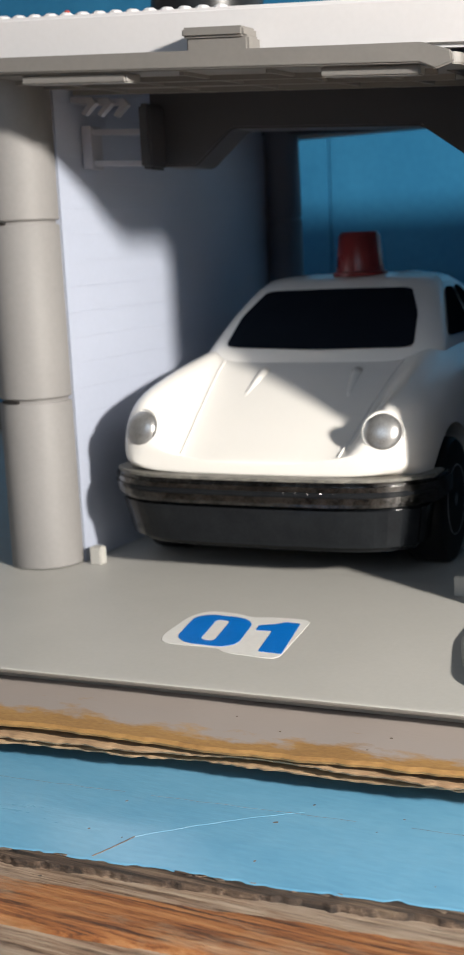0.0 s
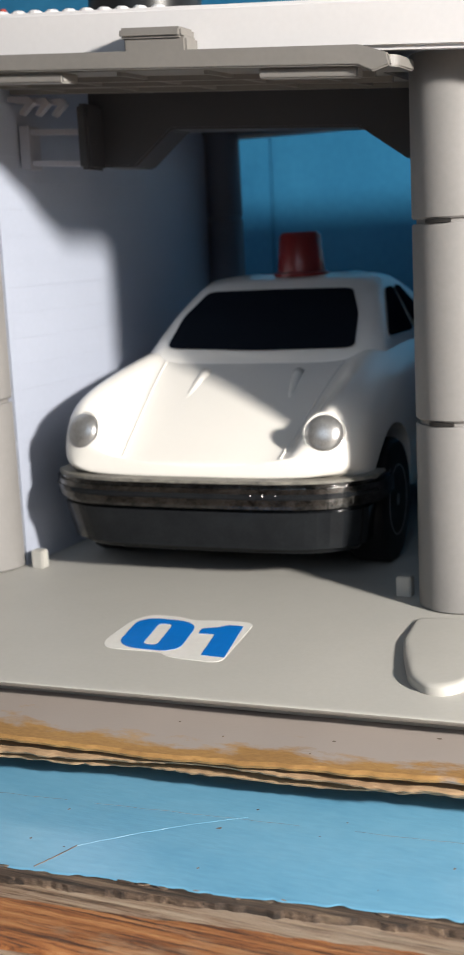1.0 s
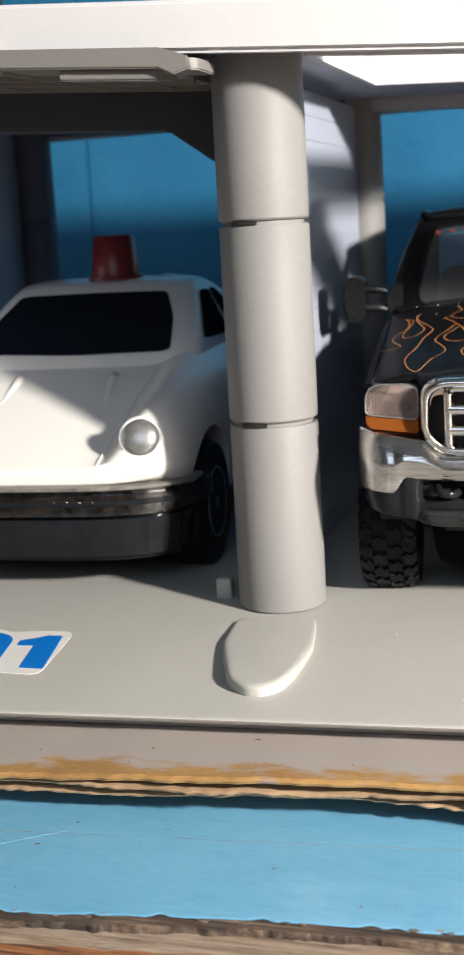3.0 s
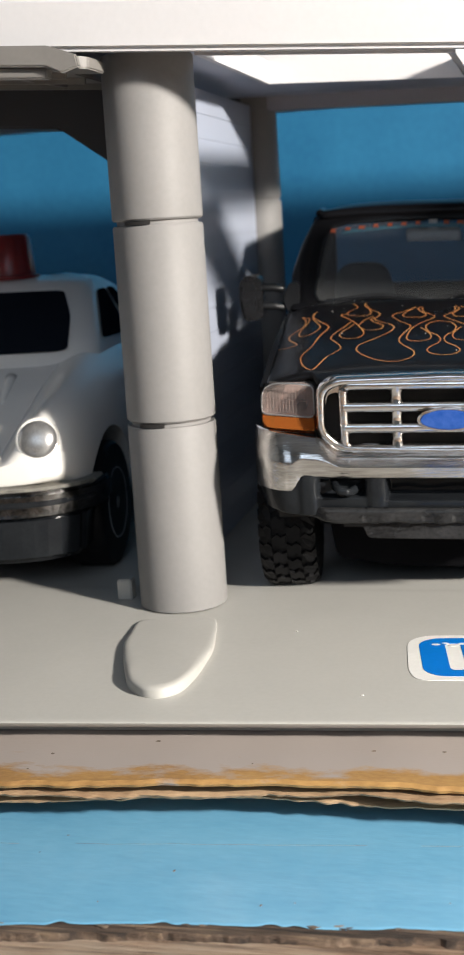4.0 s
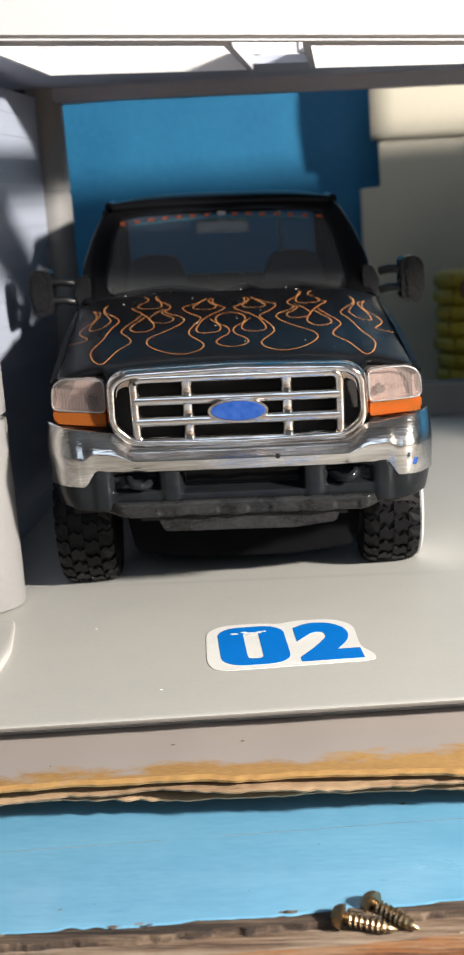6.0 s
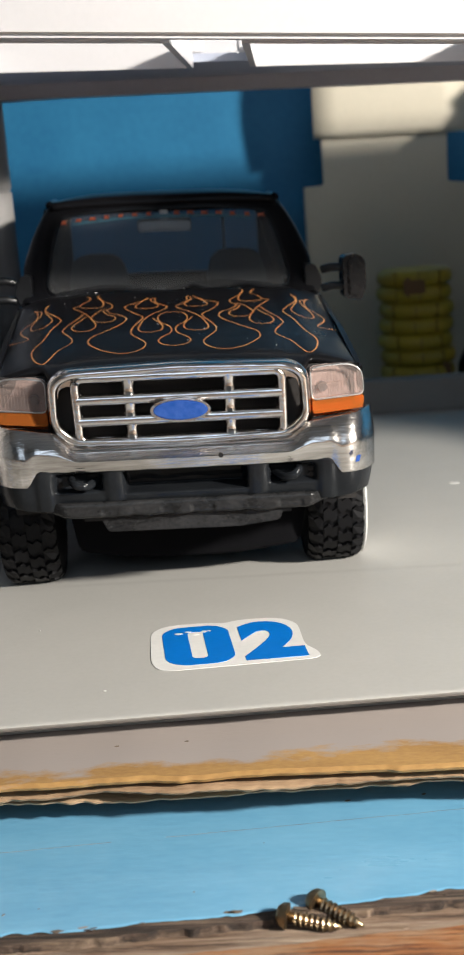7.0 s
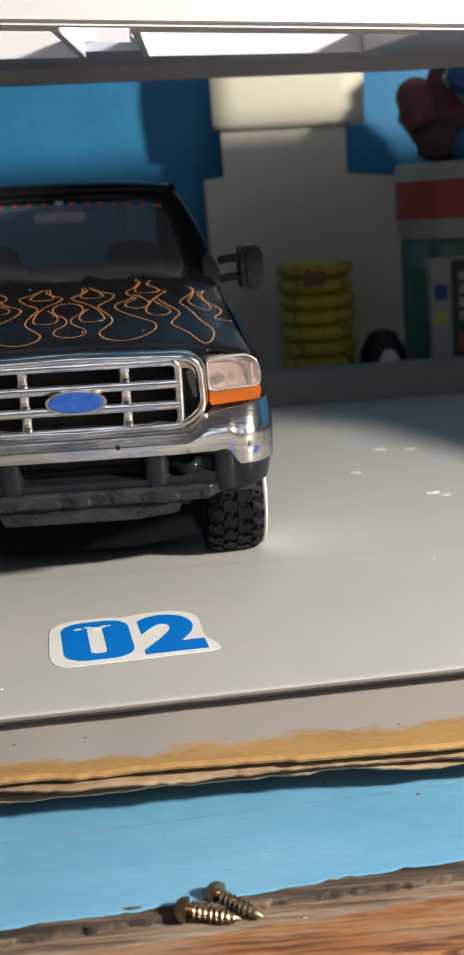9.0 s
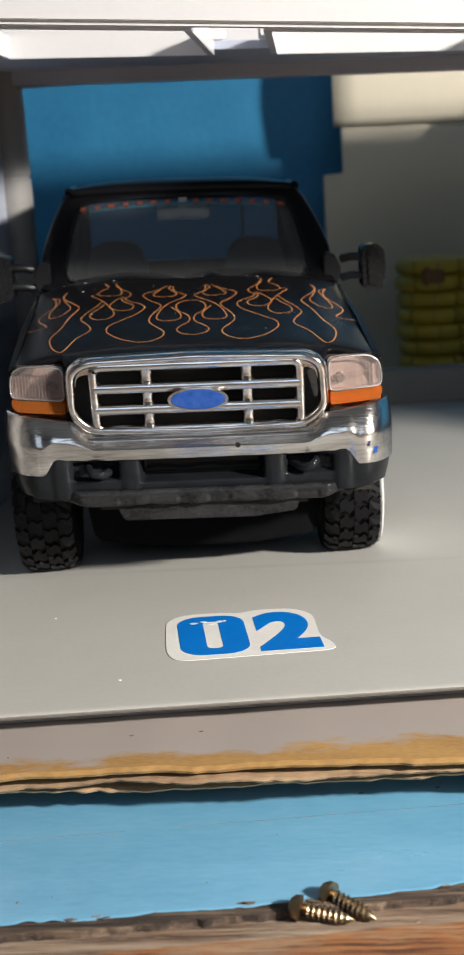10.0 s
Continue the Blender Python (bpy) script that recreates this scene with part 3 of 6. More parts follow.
for k in range(20):
    x = rnd.uniform(-0.10, 0.15)
    y = rnd.uniform(0.002, 0.016) + CARD(x)
    w = rnd.uniform(0.0001, 0.0003)
    part("speck", moved(prism([(w * 1.6 * math.cos(q) * rnd.uniform(0.5, 1.2), w * math.sin(q)) for q in (0, 1, 2.1, 3.2, 4.1, 5.2)], -0.0006, 0.00005), pose(x, y, SHEET_Z + wave(x, 0.0005, 0.0002, 2) * 0.5, 0, 0, rnd.uniform(-30, 30))), CHIPPED, sheet)

# ---- the toy garage ----
garage = thing("toy_garage", "grey and white plastic toy parking garage with numbered bays", "toy garage")
EDGE = lambda x: -0.0676 + 0.078 * x


def platform():
    """The base: a thin front lip and a flat deck."""
    prof = [(0.0060, -0.0039), (0.0050, -0.0016), (0.0016, -0.0015), (0.0008, -0.0011), (0.0001, -0.0004), (0.0, -0.0002), (0.0003, -0.00005), (0.0008, 0.0), (0.0018, 0.0)]
    b = bmesh.new()
    rows = []
    n = 60
    for i in range(n + 1):
        x = -0.30 + 0.74 * i / n
        f = EDGE(x)
        pts = [(x, f + dy, z) for dy, z in prof]
        pts += [(x, 0.0085, 0.0), (x, 0.0095, 0.0), (x, 0.0105, -0.0001), (x, 0.0115, -0.0001), (x, 0.206, -0.0001), (x, 0.206, -0.0039)]
        rows.append([b.verts.new(p) for p in pts])
    m = len(rows[0])
    for p, q in zip(rows, rows[1:]):
        for k in range(m):
            b.faces.new((p[k], q[k], q[(k + 1) % m], p[(k + 1) % m]))
    b.faces.new(rows[0])
    b.faces.new(rows[-1][::-1])
    return b


sharp(part("platform", platform(), GREY_PLASTIC, garage, "smooth warm grey plastic deck"), 40)
# the kerb's shade is put into its colour: darker grey than the deck
sharp(part("rear_kerb", prism([(0.1990, -0.0002), (0.2003, 0.0010), (0.2010, 0.0115), (0.2022, 0.0125), (0.2052, 0.0125), (0.2058, 0.0115), (0.2058, -0.0002)], -0.30, 0.44, "x"), PLATE_PLASTIC, garage, "low grey kerb along the back of the deck, coloured darker for its shade"), 40)

ROOF_TILT = 0.078                     # the upper deck sags to the right


def roof_z(x, z):
    return z - ROOF_TILT * min(x, 0.15)


def column(x, y):
    top = roof_z(x, 0.1145)
    k = 1 + (top / 0.1145 - 1) * 0.75
    col = part("column", lathe([(0.0088, 0.0), (0.0095, 0.0004), (0.0094, 0.0396 * k), (0.0092, 0.0400 * k)], n=48), POST_PLASTIC, garage, "light grey stacked plastic column")
    sharp(col)
    col.location = (x, y, 0)
    for z0, z1 in ((0.0400 * k + 0.0009, 0.0812 * k), (0.0812 * k + 0.0009, top)):
        s = sharp(part("column_section", lathe([(0.0090, z0), (0.0094, z0 + 0.0004), (0.00935, z1 - 0.0004), (0.0091, z1)], n=48), POST_PLASTIC, col))
        s = sharp(part("joint_collar", lathe([(0.0084, z0 - 0.0014), (0.0084, z0 + 0.0006)], n=40), POST_PLASTIC, col))
        a0, a1 = radians(-118), radians(-84)
        arc = [(0.0095 * math.cos(a0 + (a1 - a0) * k / 6), 0.0095 * math.sin(a0 + (a1 - a0) * k / 6)) for k in range(7)]
        arc += [(0.0080 * math.cos(a1 - (a1 - a0) * k / 6), 0.0080 * math.sin(a1 - (a1 - a0) * k / 6)) for k in range(7)]
        part("slot", prism(arc, z0 - 0.0008, z0 - 0.0001), SLOT_BLACK, col, "dark slot at the joint")
    return col


column(0, 0)
column(-0.125, 0)
column(0.360, 0)
# added panel out of view: its slanting edge casts the shade at right rear
sharp(part("shade_panel", prism([(0.2095, -0.0002), (0.2940, 0.1135), (0.40, 0.1135), (0.40, -0.0002)], -0.0165, -0.0145, "y", 0.0004), GREY_PLASTIC, garage, "plain unseen panel added to shade the right rear of the deck"))


def rear_post(x, y):
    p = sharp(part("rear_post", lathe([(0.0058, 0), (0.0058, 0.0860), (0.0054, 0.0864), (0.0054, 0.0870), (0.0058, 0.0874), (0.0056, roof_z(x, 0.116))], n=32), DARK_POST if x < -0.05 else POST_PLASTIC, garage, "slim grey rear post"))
    p.location = (x, y, 0)


rear_post(-0.0035, 0.122)
rear_post(-0.1105, 0.122)
rear_post(0.345, 0.122)


def side_wall(x, y0, y1, gap):
    """A thin white panel of overlapping courses."""
    w = part("side_wall", box(x - 0.0010, x + 0.0008, y0, y1, -0.0004, roof_z(x, 0.113)), WALL_PLASTIC, garage, "white plastic side wall moulded in courses")
    top = roof_z(x, 0.113)
    n = 19
    for i in range(n):
        z0, z1 = top * i / n, top * (i + 1) / n - gap
        b = bmesh.new()
        vs = [b.verts.new(p) for p in ((x + 0.0007, y0, z0), (x + 0.00112, y0, z0), (x + 0.0011, y0, z1), (x + 0.0007, y0, z1), (x + 0.0007, y1, z0), (x + 0.00112, y1, z0), (x + 0.0011, y1, z1), (x + 0.0007, y1, z1))]
        for q in ((0, 1, 2, 3), (7, 6, 5, 4), (0, 4, 5, 1), (1, 5, 6, 2), (2, 6, 7, 3), (3, 7, 4, 0)):
            b.faces.new([vs[k] for k in q])
        part("plank", b, WALL_PLASTIC, w)


side_wall(-0.0055, 0.0060, 0.1195, 0.00009)
side_wall(-0.1165, 0.0030, 0.1210, 0.00003)

# upper deck: white fascia, ceiling with two light panels, rear beams
FASCIA_Y = -0.0185
X0, X1 = -0.24, 0.40


def sag(bm):
    """The deck hangs down to the right, less so at the back, and levels out past the second bay."""
    bmesh.ops.bisect_plane(bm, geom=list(bm.verts) + list(bm.edges) + list(bm.faces), plane_co=(0.15, 0, 0), plane_no=(1, 0, 0))
    for v in bm.verts:
        v.co.z -= (ROOF_TILT - 0.048 * max(0.0, min(1.0, v.co.y / 0.12))) * min(v.co.x, 0.15)
    return bm


sharp(part("fascia", sag(box(X0, X1, FASCIA_Y, FASCIA_Y + 0.004, 0.1135, 0.1232, 0.0009, 3)), WHITE_PLASTIC, garage, "glossy white edge of the upper deck"))
holes = ((0.009, 0.061), (0.075, 0.130))
for a, b_ in ((X0, 0.009), (0.130, X1)):
    part("deck", sag(box(a, b_, 0.004, 0.074, 0.1165, 0.1185)), WALL_PLASTIC, garage)
part("deck", sag(box(X0, X1, FASCIA_Y + 0.004, 0.004, 0.1165, 0.1185)), WALL_PLASTIC, garage, "white upper deck seen from below")
part("deck", sag(box(X0, X1, 0.074, 0.134, 0.1165, 0.1185)), WALL_PLASTIC, garage)
part("rear_parapet", box(X0, X1, 0.1285, 0.1325, 0.1120, 0.1445), WHITE_PLASTIC, garage, "white rear parapet of the upper deck")
sharp(part("deck_kerb", sag(box(0.006, 0.064, 0.0752, 0.0776, 0.1183, 0.1300, 0.0006)), WHITE_PLASTIC, garage, "low white kerb on the upper deck"))
sharp(part("deck_kerb", sag(box(0.072, 0.133, 0.0752, 0.0776, 0.1183, 0.1300, 0.0006)), WHITE_PLASTIC, garage))
for a, b_ in holes:
    rim = bmesh.new()
    for q in ((a, a + 0.0015, 0.004, 0.074), (b_ - 0.0015, b_, 0.004, 0.074), (a + 0.0015, b_ - 0.0015, 0.004, 0.0055), (a + 0.0015, b_ - 0.0015, 0.0725, 0.074)):
        box(*q, 0.1150, 0.1205, bm=rim)
    part("opening_rim", sag(rim), WHITE_PLASTIC, garage, "white rim round an opening in the deck")
for k in range(34):
    x = -0.20 + k * 0.0043
    part("deck_stud", sag(moved(lathe([(0.0016, 0), (0.0016, 0.0006), (0.0010, 0.0010)], n=10), Matrix.Translation((x, FASCIA_Y + 0.0026, 0.1229)))), WHITE_PLASTIC, garage)
sharp(part("rear_beam", sag(box(-0.003, X1, 0.118, 0.124, 0.1118, 0.1164, 0.0005)), BRACKET_PLASTIC, garage, "pale grey rear cross beam"))
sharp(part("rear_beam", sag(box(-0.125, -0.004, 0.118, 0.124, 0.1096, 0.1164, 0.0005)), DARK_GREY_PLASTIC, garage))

# the lift frame under the deck of the first bay
arch = [(-0.0985, 0.1165), (-0.0985, 0.0935), (-0.0965, 0.0925), (-0.0860, 0.0925), (-0.0755, 0.1015), (-0.0275, 0.1015), (-0.0165, 0.0945), (-0.0120, 0.0945), (-0.0120, 0.1165)]
sharp(part("lift_frame", sag(prism(arch, 0.020, 0.030, "y", 0.0005)), DARK_GREY_PLASTIC, garage, "dark grey arched lift frame"))
sharp(part("frame_lug", sag(box(-0.0972, -0.0940, 0.0120, 0.0198, 0.0915, 0.1070, 0.0007)), DARK_GREY_PLASTIC, garage))
rail = bmesh.new()
box(-0.1120, -0.0973, 0.014, 0.017, 0.1000, 0.1012, bm=rail)
box(-0.1120, -0.0973, 0.014, 0.017, 0.0924, 0.0936, bm=rail)
box(-0.1145, -0.1118, 0.013, 0.018, 0.0915, 0.1020, bm=rail)
sharp(part("rail_bracket", sag(rail), BRACKET_PLASTIC, garage, "pale grey rail bracket"))
for k in range(3):
    o = 0.0034 * k
    part("rail_fin", sag(prism([(-0.1145, 0.1085 - 0.0004 * k), (-0.1085 + o, 0.1085), (-0.1070 + o, 0.1070), (-0.1105 + o, 0.1040), (-0.1115 + o, 0.1045), (-0.1095 + o, 0.1068), (-0.1145, 0.1072)], 0.009 + 0.002 * k, 0.0105 + 0.002 * k, "y")), BRACKET_PLASTIC, garage, "pale grey curved fin" if k == 0 else "")

# the folded ramp plate that sticks out under the fascia
plate = [(-0.1135, -0.0245), (-0.0105, -0.0245), (-0.0050, -0.0215), (-0.0050, -0.0110), (-0.0115, -0.0110), (-0.0115, 0.0140), (-0.1135, 0.0140)]
ramp_plate = sharp(part("ramp_plate", sag(prism(round_poly(plate, 0.0012), 0.1100, 0.1122, "z", 0.0004)), PLATE_PLASTIC, garage, "grey plastic ramp plate folded under the deck"))
sharp(part("lip", sag(prism([(-0.1135, 0.1104), (-0.1135, 0.1138), (-0.0115, 0.1138), (-0.0060, 0.1122), (-0.0056, 0.1100), (-0.0090, 0.1088), (-0.0120, 0.1100)], -0.0252, -0.0236, "y", 0.0003)), PLATE_PLASTIC, ramp_plate))
for y in (-0.0150, -0.0040, 0.0080):
    part("rib", sag(box(-0.1130, -0.0120, y, y + 0.0010, 0.1088, 0.1101)), PLATE_PLASTIC, ramp_plate)
for x in (-0.105, -0.085, -0.065, -0.045, -0.028):
    part("rib", sag(prism([(x, -0.0230), (x + 0.001, -0.0230), (x + 0.009, 0.0130), (x + 0.008, 0.0130)], 0.1092, 0.1101)), PLATE_PLASTIC, ramp_plate)
part("stiffener", sag(prism([(-0.0330, -0.0235), (-0.0125, -0.0235), (-0.0125, -0.0205), (-0.0310, -0.0200)], 0.1080, 0.1101, "z", 0.0003)), PLATE_PLASTIC, ramp_plate)
part("stiffener", sag(prism([(-0.1050, -0.0235), (-0.0780, -0.0235), (-0.0760, -0.0200), (-0.1030, -0.0200)], 0.1080, 0.1101, "z", 0.0003)), PLATE_PLASTIC, ramp_plate)
latch = sharp(part("latch", sag(box(-0.0622, -0.0480, -0.0245, -0.0187, 0.1120, 0.1166, 0.0005)), PLATE_PLASTIC, ramp_plate, "small raised latch on the plate"))
sharp(part("latch_cap", sag(box(-0.0628, -0.0487, -0.0254, -0.0187, 0.1162, 0.1183, 0.0005)), PLATE_PLASTIC, latch))

# guard block in front of the column, small stops beside the columns
guard = round_poly([(-0.0061, -0.0140), (-0.0041, -0.0306), (-0.0007, -0.0409), (0.0037, -0.0522), (0.0078, -0.0562), (0.0115, -0.0563), (0.0142, -0.0528), (0.0149, -0.0441), (0.0145, -0.0314), (0.0118, -0.0178), (0.0100, -0.0112)], 0.0030, 8)
gb = bmesh.new()
gcx, gcy = 0.0070, -0.0370
rings = []
for inset, z in ((0.0, -0.0002), (0.0, 0.0024), (0.0002, 0.0030), (0.0006, 0.0034), (0.0011, 0.0037), (0.0018, 0.0038), (0.0026, 0.0038)):
    ring = []
    for x, y in guard:
        d = math.hypot(x - gcx, y - gcy)
        k = 1 - inset / d
        yy = gcy + (y - gcy) * k
        ring.append(gb.verts.new((gcx + (x - gcx) * k, yy, 0.54 * z * (1.0 - 0.75 * max(0.0, min(1.0, (yy + 0.050) / 0.036))) if z > 0 else z)))
    rings.append(ring)
for p, q in zip(rings, rings[1:]):
    for k in range(len(p)):
        gb.faces.new((p[k], p[(k + 1) % len(p)], q[(k + 1) % len(p)], q[k]))
gb.faces.new(rings[-1])
sharp(part("guard_block", gb, GREY_PLASTIC, garage, "smooth grey wedge-shaped guard block before the column"), 50)
for x in (-0.0155, -0.1125):
    sharp(part("stop", box(x, x + 0.0034, 0.0005, 0.0035, -0.0002, 0.0046, 0.0003), GREY_PLASTIC, garage))


# ---- bay number stickers ----
def text_mesh(body, size, offset, shear, z0, depth, m):
    cu = bpy.data.curves.new("text", "FONT")
    cu.body, cu.size, cu.offset, cu.shear, cu.extrude, cu.resolution_u = body, size, offset, shear, depth / 2, 6
    cu.align_x, cu.align_y = "CENTER", "CENTER"
    ob = new("text", cu)
    bpy.context.view_layer.update()
    me = bpy.data.meshes.new_from_object(ob.evaluated_get(bpy.context.evaluated_depsgraph_get()))
    bpy.data.objects.remove(ob)
    b = bmesh.new()
    b.from_mesh(me)
    bpy.data.meshes.remove(me)
    bmesh.ops.transform(b, matrix=m @ Matrix.Translation((0, 0, z0)), verts=b.verts)
    return b


def zero(w, h):
    """A fat square-shouldered nought with a narrow slot."""
    outer, inner = rounded(0, w, 0, h, w * 0.34, 6), rounded(w * 0.385, w * 0.615, h * 0.15, h * 0.85, w * 0.09, 6)
    b = bmesh.new()
    rings = [[b.verts.new((x, y, z)) for x, y in o] for o, z in ((outer, 0), (outer, 0.0002), (inner, 0.0002), (inner, 0))]
    n = len(outer)
    for p, q in zip(rings, rings[1:] + rings[:1]):
        for k in range(n):
            b.faces.new((p[k], p[(k + 1) % n], q[(k + 1) % n], q[k]))
    return b


def sticker(glyphs, x, y, turn, high, shear, outline, label):
    st = thing("number_sticker", label, "sticker", pose(x, y, 0, 0, 0, turn), "bay number stickers")
    part("backing", prism(round_poly(outline, 0.003, 4), -0.0001, 0.00009), STICKER_WHITE, st, "white sticker backing")
    for digit, x0, x1 in glyphs:
        if digit == "0":
            b = zero(x1 - x0, high)
        elif digit == "1":
            w, h = x1 - x0, high
            b = prism(round_poly([(w * 0.42, 0), (w, 0), (w, h), (w * 0.62, h), (w * 0.40, h * 0.90), (0, h * 0.80), (0, h * 0.64), (w * 0.42, h * 0.66)], 0.0003, 2), 0, 0.0002)
        else:
            b = text_mesh(digit, 1.0, 0.055, 0.0, 0, 0.0002, Matrix())
        lo = [min(v.co[k] for v in b.verts) for k in (0, 1)]
        hi = [max(v.co[k] for v in b.verts) for k in (0, 1)]
        for v in b.verts:
            y_ = ((v.co.y - lo[1]) / (hi[1] - lo[1]) - 0.5) * high
            v.co = (x0 + (v.co.x - lo[0]) / (hi[0] - lo[0]) * (x1 - x0) + shear * y_, y_, 0.3 * (v.co.z if digit != "2" else v.co.z + 0.0001) + 0.00008)
        part("numeral", b, STICKER_BLUE, st, "bold blue numeral")
    return st


sticker((("0", -0.0108, 0.0034), ("1", 0.0050, 0.0138)), -0.0508, -0.0390, 0, 0.0192, -0.24, [(-0.0100, -0.0112), (0.0022, -0.0102), (0.0048, -0.0125), (0.0168, -0.0128), (0.0128, 0.0128), (0.0045, 0.0122), (-0.0005, 0.0105), (-0.0045, 0.0122), (-0.0118, 0.0120), (-0.0138, 0.0070), (-0.0126, -0.0070)], "white sticker with blue slanted number 01 on grey deck")
sticker((("0", -0.0126, 0.0000), ("2", 0.0016, 0.0128)), 0.0668, -0.0312, 5.0, 0.0203, -0.06, [(-0.0130, -0.0122), (0.0156, -0.0116), (0.0152, -0.0078), (0.0132, -0.0044), (0.0130, 0.0078), (0.0096, 0.0118), (0.0022, 0.0124), (-0.0012, 0.0108), (-0.0042, 0.0120), (-0.0122, 0.0120), (-0.0152, 0.0086), (-0.0148, -0.0080)], "white sticker with blue upright number 02 on grey deck")

scuffed = bpy.data.objects["number_sticker.001"]
for x, y, w in ((-0.0098, 0.0066, 0.0007), (-0.0080, 0.0072, 0.0006), (-0.0050, 0.0068, 0.0008), (-0.0066, 0.0060, 0.0010), (-0.0040, 0.0071, 0.0004)):
    part("scuff", prism([(x + w * math.cos(q) * (1 + 0.3 * math.sin(5 * q + x * 3000)), y + 0.7 * w * math.sin(q)) for q in (0, 0.9, 1.7, 2.6, 3.5, 4.3, 5.3)], 0.0001, 0.00017), STICKER_WHITE, scuffed)


# ---- wheels ----
def wheel(name, parent, x, y, radius, width, side, rim_material, tread=False):
    """A tyre and its rim, turning about x. side: +1 shows its face to the right."""
    h = width / 2
    w = part(name, lathe([(radius * 0.55, -h), (radius * 0.80, -h), (radius * 0.94, -h * 0.92), (radius, -h * 0.7), (radius, h * 0.7), (radius * 0.94, h * 0.92), (radius * 0.80, h), (radius * 0.55, h)], "x", 40), RUBBER, parent, "black rubber tyre", smooth=False)
    sharp(w, 40)
    w.location = (x, y, radius)
    rim = lathe([(radius * 0.60, h * 0.85 * side), (radius * 0.56, h * 1.02 * side), (radius * 0.50, h * 0.9 * side), (radius * 0.30, h * 0.65 * side), (radius * 0.22, h * 0.95 * side), (radius * 0.10, h * 1.0 * side)], "x", 28)
    sharp(part("rim", rim, rim_material, w, "dull silver rim"), 40)
    if tread and side > 0:
        sharp(part("sidewall", lathe([(radius * 0.70, h * 0.90 * side), (radius * 0.965, h * 0.93 * side), (radius * 0.985, h * 1.0 * side), (radius * 0.93, h * 1.07 * side), (radius * 0.72, h * 1.05 * side)], "x", 40), STICKER_WHITE, w, "white sidewall ring"), 40)
    if tread:
        b = bmesh.new()
        n = 24
        arc = math.pi * radius / n
        for row, off in ((-0.75, 0.0), (-0.25, 0.5), (0.25, 0.0), (0.75, 0.5)):
            for k in range(n):
                w_, l_ = h * 0.235, arc * 0.86
                f = 1 if row in (-0.75, 0.25) else -1
                blk = prism([(-w_, -0.55 * l_), (-0.35 * w_, -1.0 * l_), (0.30 * w_, -0.55 * l_), (w_, -0.9 * l_), (w_, 0.55 * l_), (0.35 * w_, 1.0 * l_), (-0.30 * w_, 0.55 * l_), (-w_, 0.9 * l_)], -0.0003, 0.0008)
                for v in blk.verts:
                    v.co.x *= f
                    v.co.z -= 0.0016 * max(0.0, abs(row + v.co.x / h) - 0.62) ** 2 / 0.15
                m = Matrix.Rotation(2 * math.pi * (k + off) / n, 4, "X") @ Matrix.Translation((row * h, 0, radius * 0.99))
                merge(b, moved(blk, m))
        part("tread", b, RUBBER, w, "blocky tread")["kind"] = "stuff"
    return w


# ---- white toy patrol car ----
def mirrored_cage(stations):
    """A closed cage from half sections: rows of (y, [(x, z), ...]) from the sill over the side to the middle."""
    b = bmesh.new()
    loops = []
    for y, pts in stations:
        full = [(x, z) for x, z in pts] + [(-x, z) for x, z in pts[-2::-1]]
        loops.append([b.verts.new((x, y, z)) for x, z in full])
    m = len(loops[0])
    for p, q in zip(loops, loops[1:]):
        for k in range(m):
            b.faces.new((p[k], p[(k + 1) % m], q[(k + 1) % m], q[k]))
    b.faces.new(loops[0])
    b.faces.new(loops[-1][::-1])
    bmesh.ops.recalc_face_normals(b, faces=b.faces)
    return b


